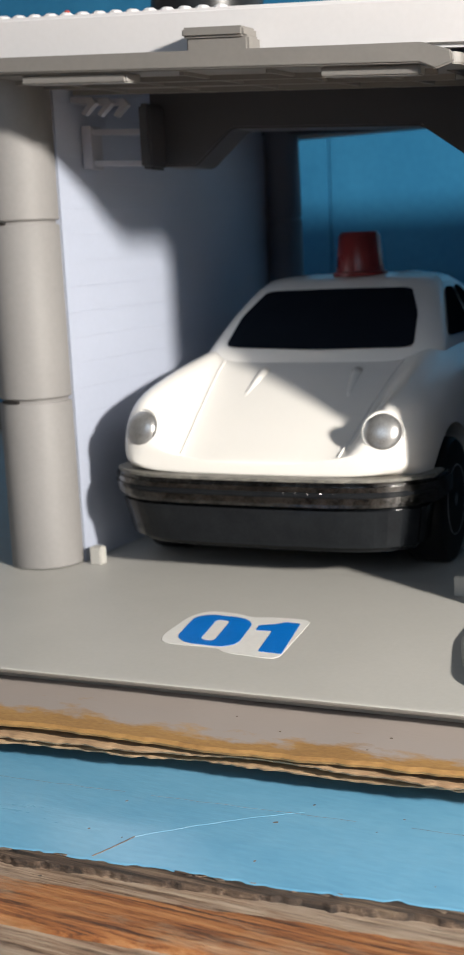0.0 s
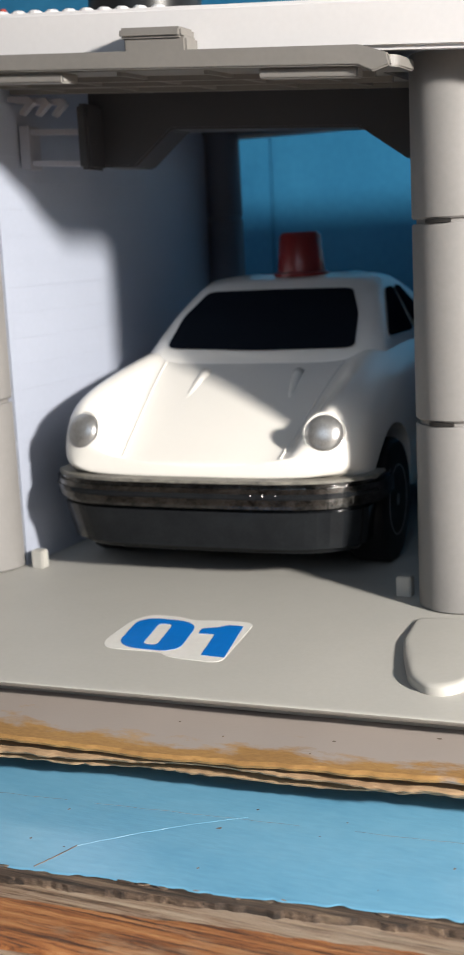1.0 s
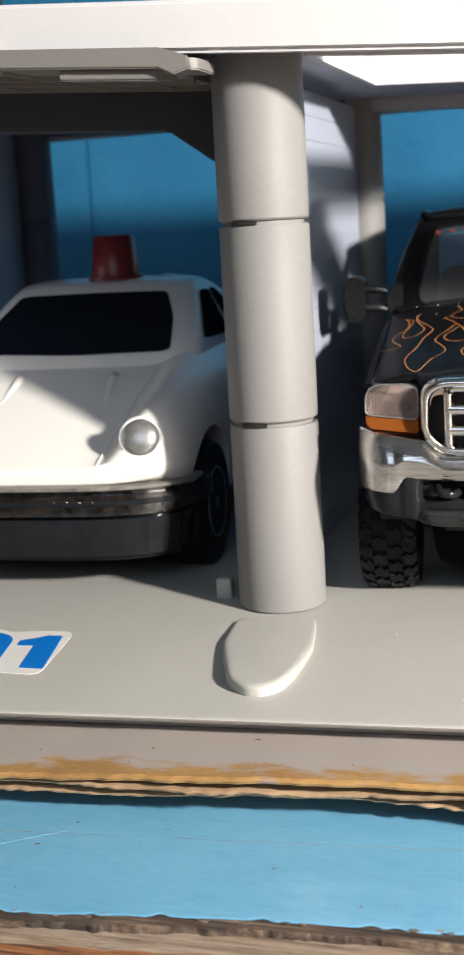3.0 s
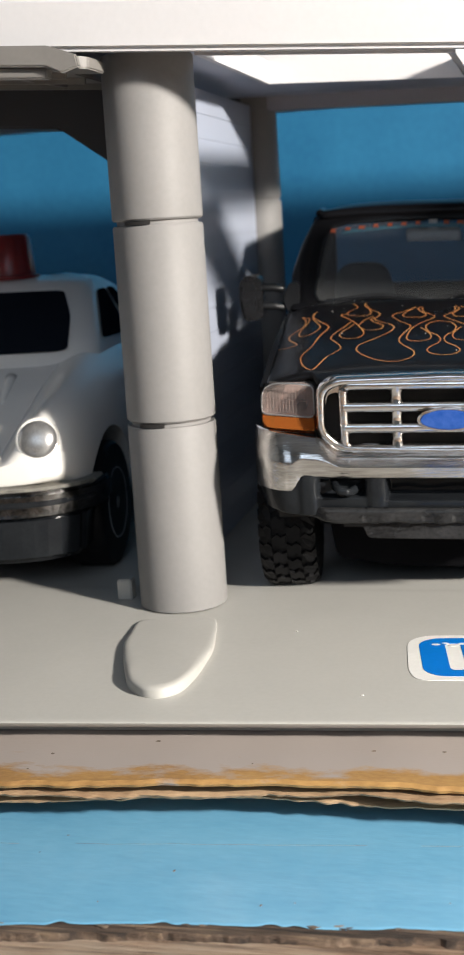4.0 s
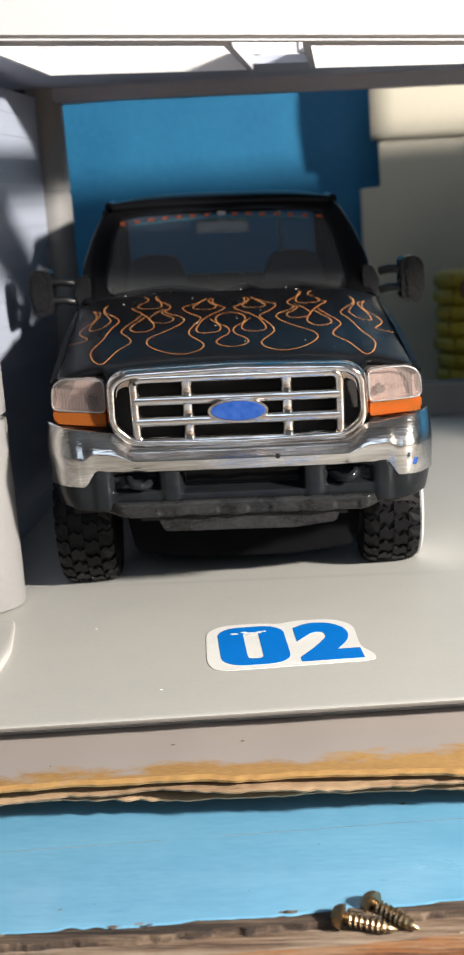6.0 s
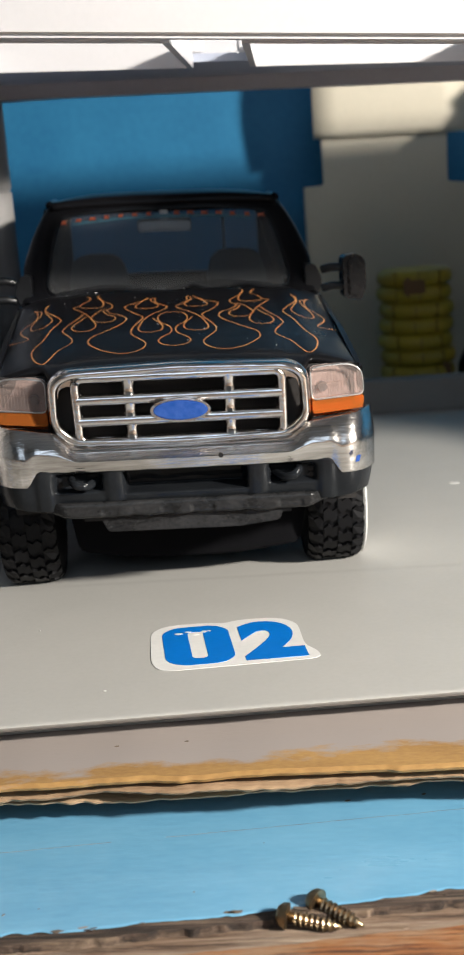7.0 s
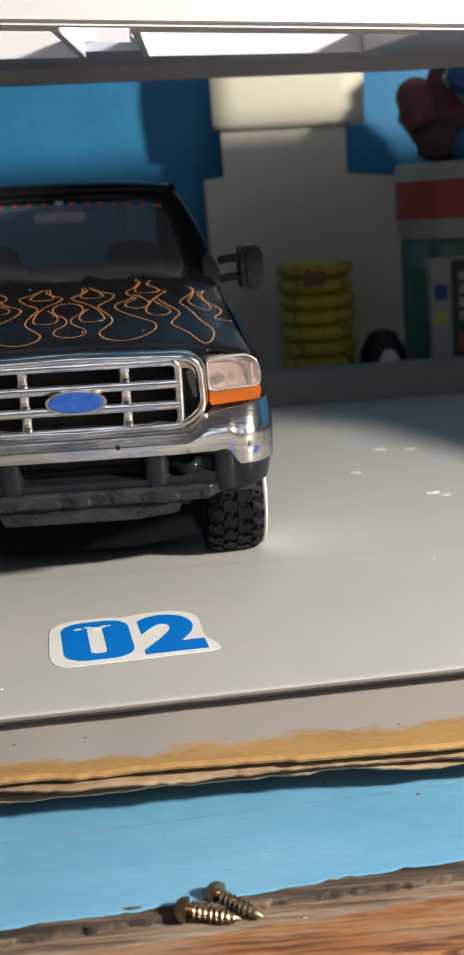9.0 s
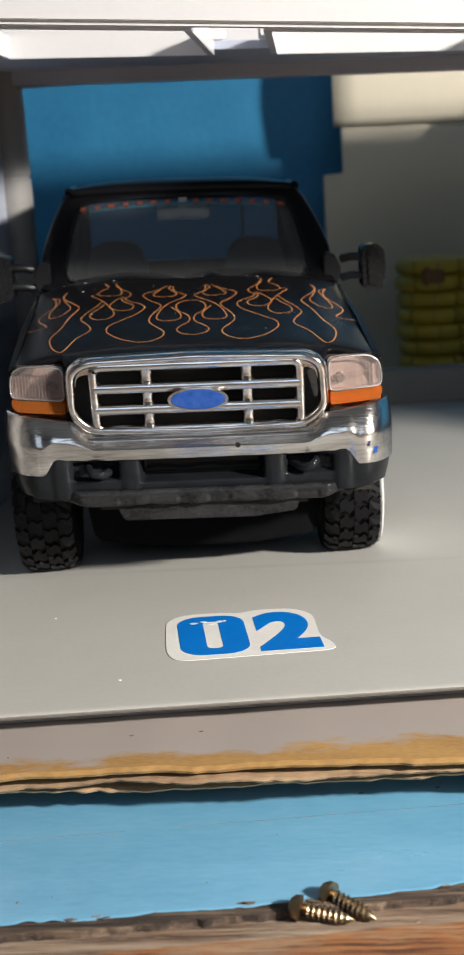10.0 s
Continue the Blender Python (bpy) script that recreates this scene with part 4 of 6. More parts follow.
def patrol_car(m):
    car = thing("toy_patrol_car", "cream white plastic toy coupe with black bumper and red roof beacon", "toy car", m)
    # half sections: sill, lower side, shoulder, fender crest, crease, bonnet side, middle
    def sec(y, zs, wb, zb, zf, xf, xc, zc):
        return (y, [(0.0, zs), (wb * 0.88, zs), (wb * 0.96, zs + 0.002), (wb, zb), (wb - 0.0012, zf - 0.005), (xf, zf), (xc + 0.0035, zc + 0.0022), (xc, zc), (0.010, zc + 0.0004), (0.0, zc + 0.0004)])
    body = part("body", mirrored_cage([
        sec(0.0048, 0.0258, 0.0310, 0.0275, 0.0300, 0.0290, 0.0195, 0.0282),
        sec(0.0052, 0.0256, 0.0330, 0.0280, 0.0350, 0.0295, 0.0197, 0.0287),
        sec(0.0070, 0.0255, 0.0362, 0.0290, 0.0412, 0.0303, 0.0200, 0.0297),
        sec(0.0115, 0.0250, 0.0386, 0.0300, 0.0450, 0.0308, 0.0206, 0.0320),
        sec(0.0200, 0.0150, 0.0402, 0.0300, 0.0472, 0.0314, 0.0216, 0.0363),
        sec(0.0330, 0.0120, 0.0406, 0.0300, 0.0490, 0.0324, 0.0234, 0.0428),
        sec(0.0460, 0.0120, 0.0406, 0.0310, 0.0503, 0.0330, 0.0250, 0.0486),
        sec(0.0600, 0.0120, 0.0406, 0.0315, 0.0508, 0.0330, 0.0250, 0.0510),
        sec(0.1000, 0.0120, 0.0412, 0.0320, 0.0512, 0.0330, 0.0200, 0.0520),
        sec(0.1350, 0.0130, 0.0415, 0.0320, 0.0490, 0.0330, 0.0200, 0.0490),
        sec(0.1620, 0.0180, 0.0385, 0.0300, 0.0400, 0.0300, 0.0180, 0.0400),
        sec(0.1660, 0.0200, 0.0360, 0.0280, 0.0350, 0.0280, 0.0160, 0.0350),
    ]), CREAM_PAINT, car, "glossy cream white body")
    smooth_cage(body, 3)
    cuts = []
    for y in (0.0345, 0.1240):
        for s in (-1, 1):
            cuts.append(lathe([(0.0186, s * 0.0260), (0.0186, s * 0.0500)], "x", 40, (0, y, 0.0158)))
    carve(body, cuts)
    for f in body.data.polygons:
        f.use_smooth = True
    sharp(body, 45)
    # roof: frustum with rounded edges
    def cab_half(v):
        return 0.0338 - 0.0076 * v
    def cab_front(v):
        return 0.0452 + 0.0262 * v
    def cab_back(v):
        return 0.1400 - 0.0400 * v
    def cab_z(v):
        return 0.0488 + 0.0184 * v + 0.0012 * math.sin(math.pi * min(1.0, v))
    def cab_loop(v, inset, lift):
        hw, f, r = cab_half(v) - inset, cab_front(v) + inset * 1.3, cab_back(v) - inset
        ring = rounded(-hw, hw, f, r, min(0.0062 + 0.0020 * v, hw * 0.8), 8)
        dense = []
        for i, p in enumerate(ring):
            q = ring[(i + 1) % len(ring)]
            m_ = 8 if i % 9 == 8 else 1
            dense += [(p[0] + (q[0] - p[0]) * k / m_, p[1] + (q[1] - p[1]) * k / m_) for k in range(m_)]
        return [(x, y + (0.0022 * (x / hw) ** 2 if y < 0.08 else 0.0), cab_z(v) + lift) for x, y in dense]
    b = bmesh.new()
    loops = [[b.verts.new(p) for p in cab_loop(v, i_, l_)] for v, i_, l_ in ((0, 0, -0.0050), (0, 0, 0), (0.25, 0, 0), (0.5, 0, 0), (0.75, 0, 0), (0.92, 0, 0), (1.0, 0.0008, 0.0004), (1.0, 0.0022, 0.0011), (1.0, 0.0045, 0.0017), (1.0, 0.0080, 0.0021), (1.0, 0.0120, 0.0023))]
    for p, q in zip(loops, loops[1:]):
        for k in range(len(p)):
            b.faces.new((p[k], p[(k + 1) % len(p)], q[(k + 1) % len(p)], q[k]))
    b.faces.new(loops[-1])
    part("cabin", b, CREAM_PAINT, car, "cream white cabin shell", smooth=True)
    # windows that follow the shell
    def curved(outline, at):
        """A curved pane inside an outline of (u, v), laid on at(u, v)."""
        cu = sum(p[0] for p in outline) / len(outline)
        cv = sum(p[1] for p in outline) / len(outline)
        w = bmesh.new()
        rs = [[w.verts.new(at(cu + (u - cu) * k, cv + (v_ - cv) * k)) for u, v_ in outline] for k in (1.0, 0.75, 0.5, 0.25)]
        for p, q in zip(rs, rs[1:]):
            for k in range(len(p)):
                w.faces.new((p[k], p[(k + 1) % len(p)], q[(k + 1) % len(p)], q[k]))
        w.faces.new(rs[-1])
        return w
    def on_front(u, v):
        t = 2 * u - 1
        return (t * cab_half(v), cab_front(v) + 0.0022 * t * t - 0.0004, cab_z(v) + 0.0003)
    def on_side(s):
        return lambda u, v: (s * (cab_half(v) + 0.0004), cab_front(v) + (cab_back(v) - cab_front(v)) * u, cab_z(v) + 0.0001)
    part("windscreen", curved(round_poly([(0.10, 0.13), (0.5, 0.10), (0.90, 0.11), (0.915, 0.5), (0.885, 0.885), (0.5, 0.90), (0.115, 0.885), (0.085, 0.5)], 0.055, 5), on_front), SMOKED_GLASS, car, "opaque black windscreen", smooth=True)
    wnd = round_poly([(0.12, 0.20), (0.46, 0.18), (0.46, 0.86), (0.25, 0.86), (0.17, 0.55)], 0.06, 5)
    wnd2 = round_poly([(0.50, 0.18), (0.74, 0.26), (0.66, 0.86), (0.50, 0.86)], 0.06, 5)
    for w in (wnd, wnd2):
        for s in (1, -1):
            part("side_window", curved(w, on_side(s)), SMOKED_GLASS, car, "opaque black side window" if s > 0 else "", smooth=True)
    # bonnet creases
    for s in (-1, 1):
        part("bonnet_seam", tube([(s * (0.0200 + 0.0048 * k / 10), 0.0065 + 0.0390 * k / 10, body_top(body, s * (0.0200 + 0.0048 * k / 10), 0.0065 + 0.0390 * k / 10)) for k in range(11)], 0.00034, 6), CREAM_PAINT, car)
    for x0, s in ((-0.0125, -1), (0.0150, 1)):
        part("bonnet_ridge", tube([(x0 - s * 0.0012 * k / 6, 0.0300 + 0.0115 * k / 6, body_top(body, x0 - s * 0.0012 * k / 6, 0.0300 + 0.0115 * k / 6) - 0.0014 + 0.0006 * k / 6) for k in range(7)], 0.0013, 12, 1.3), CREAM_PAINT, car, smooth=True)
    # headlamps
    for s in (-1, 1):
        p, nrm = body_front(body, s * 0.0305, 0.0358)
        turn = Vector((s * 0.18, -0.9, 0.35)).to_track_quat("Z", "Y").to_matrix().to_4x4()
        place = Matrix.Translation((s * 0.0305, p + 0.0019, 0.0358)) @ turn
        lamp = sharp(part("headlamp", moved(lathe([(0.0051, -0.004), (0.0051, 0.0006), (0.0047, 0.0010), (0.0044, 0.0008)], n=32), place), CREAM_PAINT, car), 30)
        part("lens", moved(lathe([(0.0044, 0.0004), (0.0042, 0.0014), (0.0034, 0.0022), (0.0020, 0.0027), (0.0004, 0.0029)], n=32), place), LENS_SILVER, lamp, "dull silver headlamp lens", smooth=True)
    # bumper, wrapped round the nose
    def nose(x, f):
        return f + 0.0115 * (abs(x) / 0.0415) ** 6 + 0.0016 * (x / 0.0415) ** 2
    def bar(hw, f, z0, z1, back, bev):
        n = 28
        xs2 = [hw * (2 * k / n - 1) for k in range(n + 1)]
        outline = [(x, nose(x, f)) for x in xs2] + [(hw, nose(hw, f) + back), (hw - 0.004, nose(hw, f) + back)] + [(x, nose(x, f) + 0.0075) for x in xs2[::-1][2:-2]] + [(-hw + 0.004, nose(hw, f) + back), (-hw, nose(hw, f) + back)]
        return prism(outline, z0, z1, "z", bev)
    bump = sharp(part("bumper", bar(0.0424, -0.0008, 0.0194, 0.0252, 0.010, 0.0009), SMOKED_CHROME, car, "worn dark chrome bumper bar"), 40)
    part("bumper_ledge", bar(0.0412, 0.0004, 0.0248, 0.0258, 0.008, 0.0003), surface("dusty_ledge", (0.07, 0.068, 0.062), (0.26, 0.245, 0.21), rough=0.5, scale=260, fine=1400), bump)
    part("rubber_strip", bar(0.0416, -0.0012, 0.0218, 0.0231, 0.002, 0.0003), BLACK_SATIN, bump)
    apron = bar(0.0392, 0.0010, 0.0080, 0.0198, 0.010, 0.0016)
    for v in apron.verts:
        k = max(0.0, (0.0170 - v.co.z) / 0.009)
        v.co.x *= 1 - 0.055 * k * k
        v.co.y += 0.0026 * k * k
    sharp(part("front_apron", apron, BLACK_SATIN, car, "scuffed black front apron"), 40)
    part("underbody", box(-0.030, 0.030, 0.012, 0.150, 0.0085, 0.020, 0.002), BLACK_PLASTIC, car)
    # beacon
    bc = sharp(part("beacon", moved(lathe([(0.0078, -0.0004), (0.0078, 0.0006), (0.0068, 0.0008), (0.0059, 0.0108), (0.0050, 0.0118)], n=32), Matrix.Translation((0.002, 0.083, 0.0693))), RED_PLASTIC, car, "dark red plastic roof beacon"), 40)
    for y in (0.0345, 0.1240):
        for s in (-1, 1):
            wheel("wheel", car, s * 0.0352, y, 0.0154, 0.0105, s, RIM_SILVER)
    part("door_handle", box(0.0405, 0.0418, 0.083, 0.090, 0.0430, 0.0440, 0.0003), CREAM_PAINT, car)
    return car


def body_top(ob, x, y):
    hit, p, n, _ = ob.ray_cast(Vector((x, y, 0.2)), Vector((0, 0, -1)))
    return p.z if hit else 0.04


def body_front(ob, x, z):
    hit, p, n, _ = ob.ray_cast(Vector((x, -0.1, z)), Vector((0, 1, 0)))
    return (p.y, n) if hit else (0.005, Vector((0, -1, 0)))


patrol_car(pose(-0.0625, -0.0055, -0.0001, 0, 0, 4.0))


# ---- black toy pickup ----
LEAN_T = 0.030                        # the pickup's body leans on its springs


def leaned(bm):
    for v in bm.verts:
        v.co.z -= LEAN_T * v.co.x
    return bm


def bonnet_z(x, y):
    """Height of the bonnet and wing tops."""
    t = max(0.0, min(1.0, (y - 0.003) / 0.062))
    z = 0.0485 + 0.0105 * t - 0.0016 * math.exp(-((y - 0.003) / 0.0035) ** 2)
    a = abs(x)
    z += 0.0010 * (1 - min(1.0, a / 0.024) ** 4)
    if a > 0.027:
        z -= 0.0022 * ((a - 0.027) / 0.009) ** 1.6
    return z


def pinstripe(parent, *pts):
    """A painted line and its mirror image on the bonnet. Points: out from the middle and back from the nose, in tenths of a millimetre."""
    def place(d, v, s):
        return s * d * 0.0001, v * 0.0001
    for s in (-1, 1):
        ctl = [Vector(place(d, v, s)) for d, v in pts]
        out = []
        for i in range(len(ctl) - 1):
            p0, p1, p2, p3 = ctl[max(i - 1, 0)], ctl[i], ctl[i + 1], ctl[min(i + 2, len(ctl) - 1)]
            for k in range(6):
                t = k / 6
                out.append(0.5 * (2 * p1 + (p2 - p0) * t + (2 * p0 - 5 * p1 + 4 * p2 - p3) * t * t + (3 * p1 - p0 - 3 * p2 + p3) * t ** 3))
        out.append(ctl[-1])
        for _ in range(2):
            out = out[:1] + [(a + 2 * b + c) / 4 for a, b, c in zip(out, out[1:], out[2:])] + out[-1:]
        rb, prev = bmesh.new(), None
        for i, p in enumerate(out):
            d = (out[min(i + 1, len(out) - 1)] - out[max(i - 1, 0)]).normalized()
            side = Vector((-d.y, d.x)) * 0.000125
            pair = [rb.verts.new((q.x, q.y, bonnet_z(q.x, q.y) + 0.00003)) for q in (p + side, p - side)]
            if prev:
                rb.faces.new((prev[0], prev[1], pair[1], pair[0]))
            prev = pair
        part("flame_line", leaned(rb), FLAME, parent)


def pickup(m):
    tr = thing("toy_pickup_truck", "glossy black toy pickup truck with chrome grille and orange flame pinstripes", "toy truck", m)
    P = lambda name, bm, mat_, parent=tr, label="", ang=40: sharp(part(name, leaned(bm), mat_, parent, label), ang)
    # front body: wings and bonnet as one shell with a real height map on top
    def bonnet_at(u, v):
        x = (2 * u - 1) * 0.0365
        y0 = 0.0035 + 0.0036 * max(0.0, min(1.0, (abs(x) - 0.0252) / 0.0014))
        y = y0 + (0.0632 + 0.0040 * (x / 0.0365) ** 2 - y0) * v
        return (x, y, bonnet_z(x, y))
    bon = grid(bonnet_at, 80, 30)
    bonnet = solid(P("bonnet", bon, TRUCK_BLACK, tr, "black bonnet painted with flame lines", 60), 0.0012, -1.0)
    for s in (-1, 1):
        wing = prism([(0.0078, 0.0470), (0.0080, 0.0330), (0.0090, 0.0240), (0.0110, 0.0240), (0.0135, 0.0305), (0.0200, 0.0350), (0.0330, 0.0350), (0.0400, 0.0300), (0.0430, 0.0180), (0.0700, 0.0180), (0.0700, 0.0565), (0.0350, 0.0525)], s * 0.0355, s * 0.0375, "x", 0.0006)
        P("wing", wing, TRUCK_BLACK)
        P("arch_lip", tube([(s * 0.0378, 0.0110 + 0.0, 0.0250), (s * 0.0378, 0.0135, 0.0305), (s * 0.0378, 0.0200, 0.0350), (s * 0.0378, 0.0330, 0.0350), (s * 0.0378, 0.0400, 0.0300), (s * 0.0378, 0.0430, 0.0180)], 0.0007, 6), TRUCK_BLACK)
    P("radiator_panel", box(-0.0355, 0.0355, 0.0075, 0.0100, 0.0250, 0.0475), SLOT_BLACK)
    P("inner_wing", box(-0.025, 0.025, 0.0100, 0.0690, 0.0200, 0.0450), BLACK_PLASTIC)
    pinstripe(bonnet, (0, 427), (22, 414), (33, 380), (27, 335), (10, 307), (4, 273), (10, 244), (26, 218), (34, 189), (24, 163), (5, 152), (0, 153))
    pinstripe(bonnet, (40, 563), (48, 539), (39, 511), (30, 490), (38, 466), (64, 463), (83, 477), (77, 506), (52, 562))
    pinstripe(bonnet, (36, 558), (37, 517), (19, 486), (10, 470), (23, 441), (44, 411), (62, 371), (71, 329), (76, 288), (67, 265), (45, 263), (27, 275), (23, 305), (31, 339), (45, 374))
    pinstripe(bonnet, (57, 549), (81, 517), (101, 498), (107, 475), (90, 432), (68, 397), (68, 371), (80, 333), (91, 287), (89, 248), (71, 208), (60, 176), (67, 140), (90, 115), (115, 114), (144, 135), (170, 177), (181, 211), (177, 248), (153, 280), (118, 330), (103, 372), (109, 404), (136, 435), (148, 463), (138, 485), (136, 508), (146, 531), (168, 573), (173, 604), (168, 616))
    pinstripe(bonnet, (147, 474), (156, 458), (146, 430), (131, 408), (127, 387), (136, 366), (161, 366), (178, 390), (182, 412), (174, 443), (160, 474), (149, 485))
    pinstripe(bonnet, (201, 622), (189, 583), (205, 558), (213, 531), (201, 510), (172, 498), (158, 508), (158, 537), (164, 567), (169, 592))
    pinstripe(bonnet, (213, 531), (228, 526), (213, 492), (192, 441), (176, 384), (169, 342), (177, 312), (192, 305), (212, 316), (223, 345), (218, 374), (204, 401), (193, 430))
    pinstripe(bonnet, (201, 454), (218, 406), (235, 370), (242, 333), (231, 299), (218, 259), (217, 230), (230, 207), (244, 183), (258, 123), (269, 95), (286, 120), (298, 181), (294, 224), (280, 269), (267, 356), (252, 414), (254, 441), (270, 474), (287, 509), (295, 554), (285, 577))
    pinstripe(bonnet, (289, 568), (294, 525), (281, 472), (271, 436), (274, 409), (287, 378), (307, 371), (317, 391), (314, 436), (303, 481), (301, 524), (312, 539), (322, 556), (311, 521), (309, 464), (328, 429), (340, 401), (334, 362), (315, 313), (327, 305), (348, 314), (363, 330))

    r5 = random.Random(31)
    for k in range(26):
        x, y = r5.uniform(-0.031, 0.031), 0.068 - 0.055 * r5.random() ** 1.8
        w = r5.uniform(0.00006, 0.00017)
        z = bonnet_z(x, y)
        P("dust_speck", prism([(x + w * math.cos(q) * r5.uniform(0.6, 1.3), y + w * 1.3 * math.sin(q)) for q in (0, 1.2, 2.3, 3.4, 4.6)], z - 0.0001, z + 0.00006), STICKER_WHITE, bonnet)

    # grille: a chrome frame with real openings, three by three, and an upright slot at each end
    def tilted(bm):
        """The grille leans a little forward at its top."""
        for v in bm.verts:
            v.co.y -= 0.16 * (v.co.z - 0.0335)
        return bm
    G = lambda name, bm, mat_, parent, label="", ang=40: P(name, tilted(bm), mat_, parent, label, ang)
    cells = []
    for z0, z1 in ((0.04400, 0.04660), (0.03965, 0.04205), (0.03530, 0.03775)):
        for x0, x1 in ((-0.0194, -0.0108), (-0.0089, 0.0089), (0.0108, 0.0194)):
            cells.append(prism(rounded(x0, x1, z0, z1, 0.0006), -0.01, 0.03, "y"))
    for s in (-1, 1):
        cells.append(prism(round_poly([(s * 0.0212, 0.0462), (s * 0.0234, 0.0455), (s * 0.0241, 0.0420), (s * 0.0241, 0.0385), (s * 0.0230, 0.0362), (s * 0.0212, 0.0352)], 0.0008), -0.01, 0.03, "y"))
    outline = round_poly([(-0.0257, 0.0474), (-0.0225, 0.0494), (0.0, 0.0501), (0.0225, 0.0494), (0.0257, 0.0474), (0.0261, 0.0375), (0.0225, 0.0335), (0.0, 0.0328), (-0.0225, 0.0335), (-0.0261, 0.0375)], 0.0022, 5)
    inset = lambda d: [(x * (1 - d / 0.0261), 0.0414 + (z - 0.0414) * (1 - d / 0.0086)) for x, z in outline]
    gr = G("grille", prism(inset(0.0008), 0.0036, 0.0064, "y"), CHROME, tr, "scuffed chrome grille with open bars")
    carve(gr, [leaned(tilted(c)) for c in cells])
    sharp(gr, 30)
    # round outer rim, raised inner frame, round bars
    rim = bmesh.new()
    loops = [[rim.verts.new((x, y, z)) for x, z in inset(d)] for d, y in ((0.0, 0.0066), (0.0, 0.0040), (0.0002, 0.0029), (0.0006, 0.0021), (0.0010, 0.0018), (0.0015, 0.0018), (0.0018, 0.0022), (0.0020, 0.0030), (0.0021, 0.0044))]
    for p, q in zip(loops, loops[1:]):
        for k in range(len(p)):
            rim.faces.new((p[k], p[(k + 1) % len(p)], q[(k + 1) % len(p)], q[k]))
    G("grille_rim", rim, CHROME, gr, "", 80)
    ring = rounded(-0.0203, 0.0203, 0.0344, 0.0474, 0.0016)
    G("grille_bead", tube([(x, 0.0030, z) for x, z in ring + ring[:1]], 0.00095, 12), CHROME, gr, "", 80)
    for z in (0.0387, 0.0430):
        G("grille_bar", tube([(-0.0202, 0.0031, z), (0.0202, 0.0031, z)], 0.00112, 16), CHROME, gr, "", 80)
    for x in (-0.00985, 0.00985):
        for z0, z1 in ((0.0350, 0.0382), (0.0393, 0.0425), (0.0436, 0.0468)):
            G("grille_post", lathe([(0.0017, z0 - 0.0004), (0.0014, z0 + 0.0004), (0.0012, z0 + 0.0012), (0.0012, z1 - 0.0012), (0.0014, z1 - 0.0004), (0.0017, z1 + 0.0004)], "z", 16, (x, 0.0037, 0)), CHROME, gr, "", 80)
    el = lambda a, b_: [(a * math.cos(2 * math.pi * k / 36), 0.0406 + b_ * math.sin(2 * math.pi * k / 36)) for k in range(36)]
    bd = G("badge", prism(el(0.0060, 0.0024), 0.0009, 0.0028, "y", 0.0003), CHROME, gr, "oval badge with chrome rim")
    G("badge_face", prism(el(0.0054, 0.0020), 0.0006, 0.0014, "y", 0.0002), BADGE_BLUE, bd, "plain blue oval face")
    # lamps: a curved lens, clear above and amber below, in one outline
    def swung(bm, s):
        for v in bm.verts:
            a = max(0.0, s * v.co.x - 0.0262)
            v.co.y += 0.07 * (v.co.z - 0.037) + 14.0 * a * a
            if v.co.z > 0.0462:
                v.co.y += 200.0 * (v.co.z - 0.0462) ** 2
        return bm
    for s in (-1, 1):
        sh = round_poly([(s * 0.0263, 0.0470), (s * 0.0300, 0.0475), (s * 0.0345, 0.0475), (s * 0.0366, 0.0463), (s * 0.0370, 0.0440), (s * 0.0370, 0.0413), (s * 0.0263, 0.0407)], 0.0012, 4)
        lamp = P("headlamp", swung(prism(sh, 0.0030, 0.0056, "y", 0.0005, 3), s), LENS_GLASS, tr, "clear ribbed headlamp lens")
        lamp.visible_shadow = False
        P("lens_edge", swung(tube([(x, 0.0031, z) for x, z in sh + sh[:1]], 0.00016, 6), s), LENS_SILVER, lamp, "", 80)
        P("reflector", swung(prism(sh, 0.0060, 0.0095, "y", 0.0003), s), LAMP_CLEAR, lamp, "dull pinkish silver reflector")
        for k in range(15):
            x = s * (0.0272 + 0.00066 * k)
            top = 0.0466 if k < 12 else 0.0460
            P("lens_rib", swung(tube([(x, 0.0030, 0.0412 + 0.00005 * k), (x, 0.0030, 0.0440), (x, 0.0030, top)], 0.00005, 5), s), LENS_GLASS, lamp)
        P("lens_line", swung(tube([(s * 0.0268, 0.0030, 0.0438), (s * 0.0366, 0.0030, 0.0446)], 0.00010, 5), s), LENS_GLASS, lamp)
        P("bulb", swung(lathe([(0.0009, 0.0046), (0.0011, 0.0062)], "y", 16, (s * 0.0288, 0, 0.0430)), s), BULB_GREY, lamp, "small dark bulb spot")
        P("indicator", swung(prism(round_poly([(s * 0.0263, 0.0406), (s * 0.0370, 0.0412), (s * 0.0369, 0.0394), (s * 0.0358, 0.0385), (s * 0.0263, 0.0379)], 0.0005, 3), 0.0031, 0.0056, "y", 0.0004, 3), s), AMBER_GLASS, tr, "amber indicator lens")
        P("indicator_reflector", swung(box(s * 0.0318 - 0.0053, s * 0.0318 + 0.0053, 0.0060, 0.0095, 0.0379, 0.0410), s), AMBER, tr)
        P("lamp_trim", swung(box(s * 0.0318 - 0.0055, s * 0.0318 + 0.0055, 0.0052, 0.0090, 0.0345, 0.0381), s), BLACK_PLASTIC)
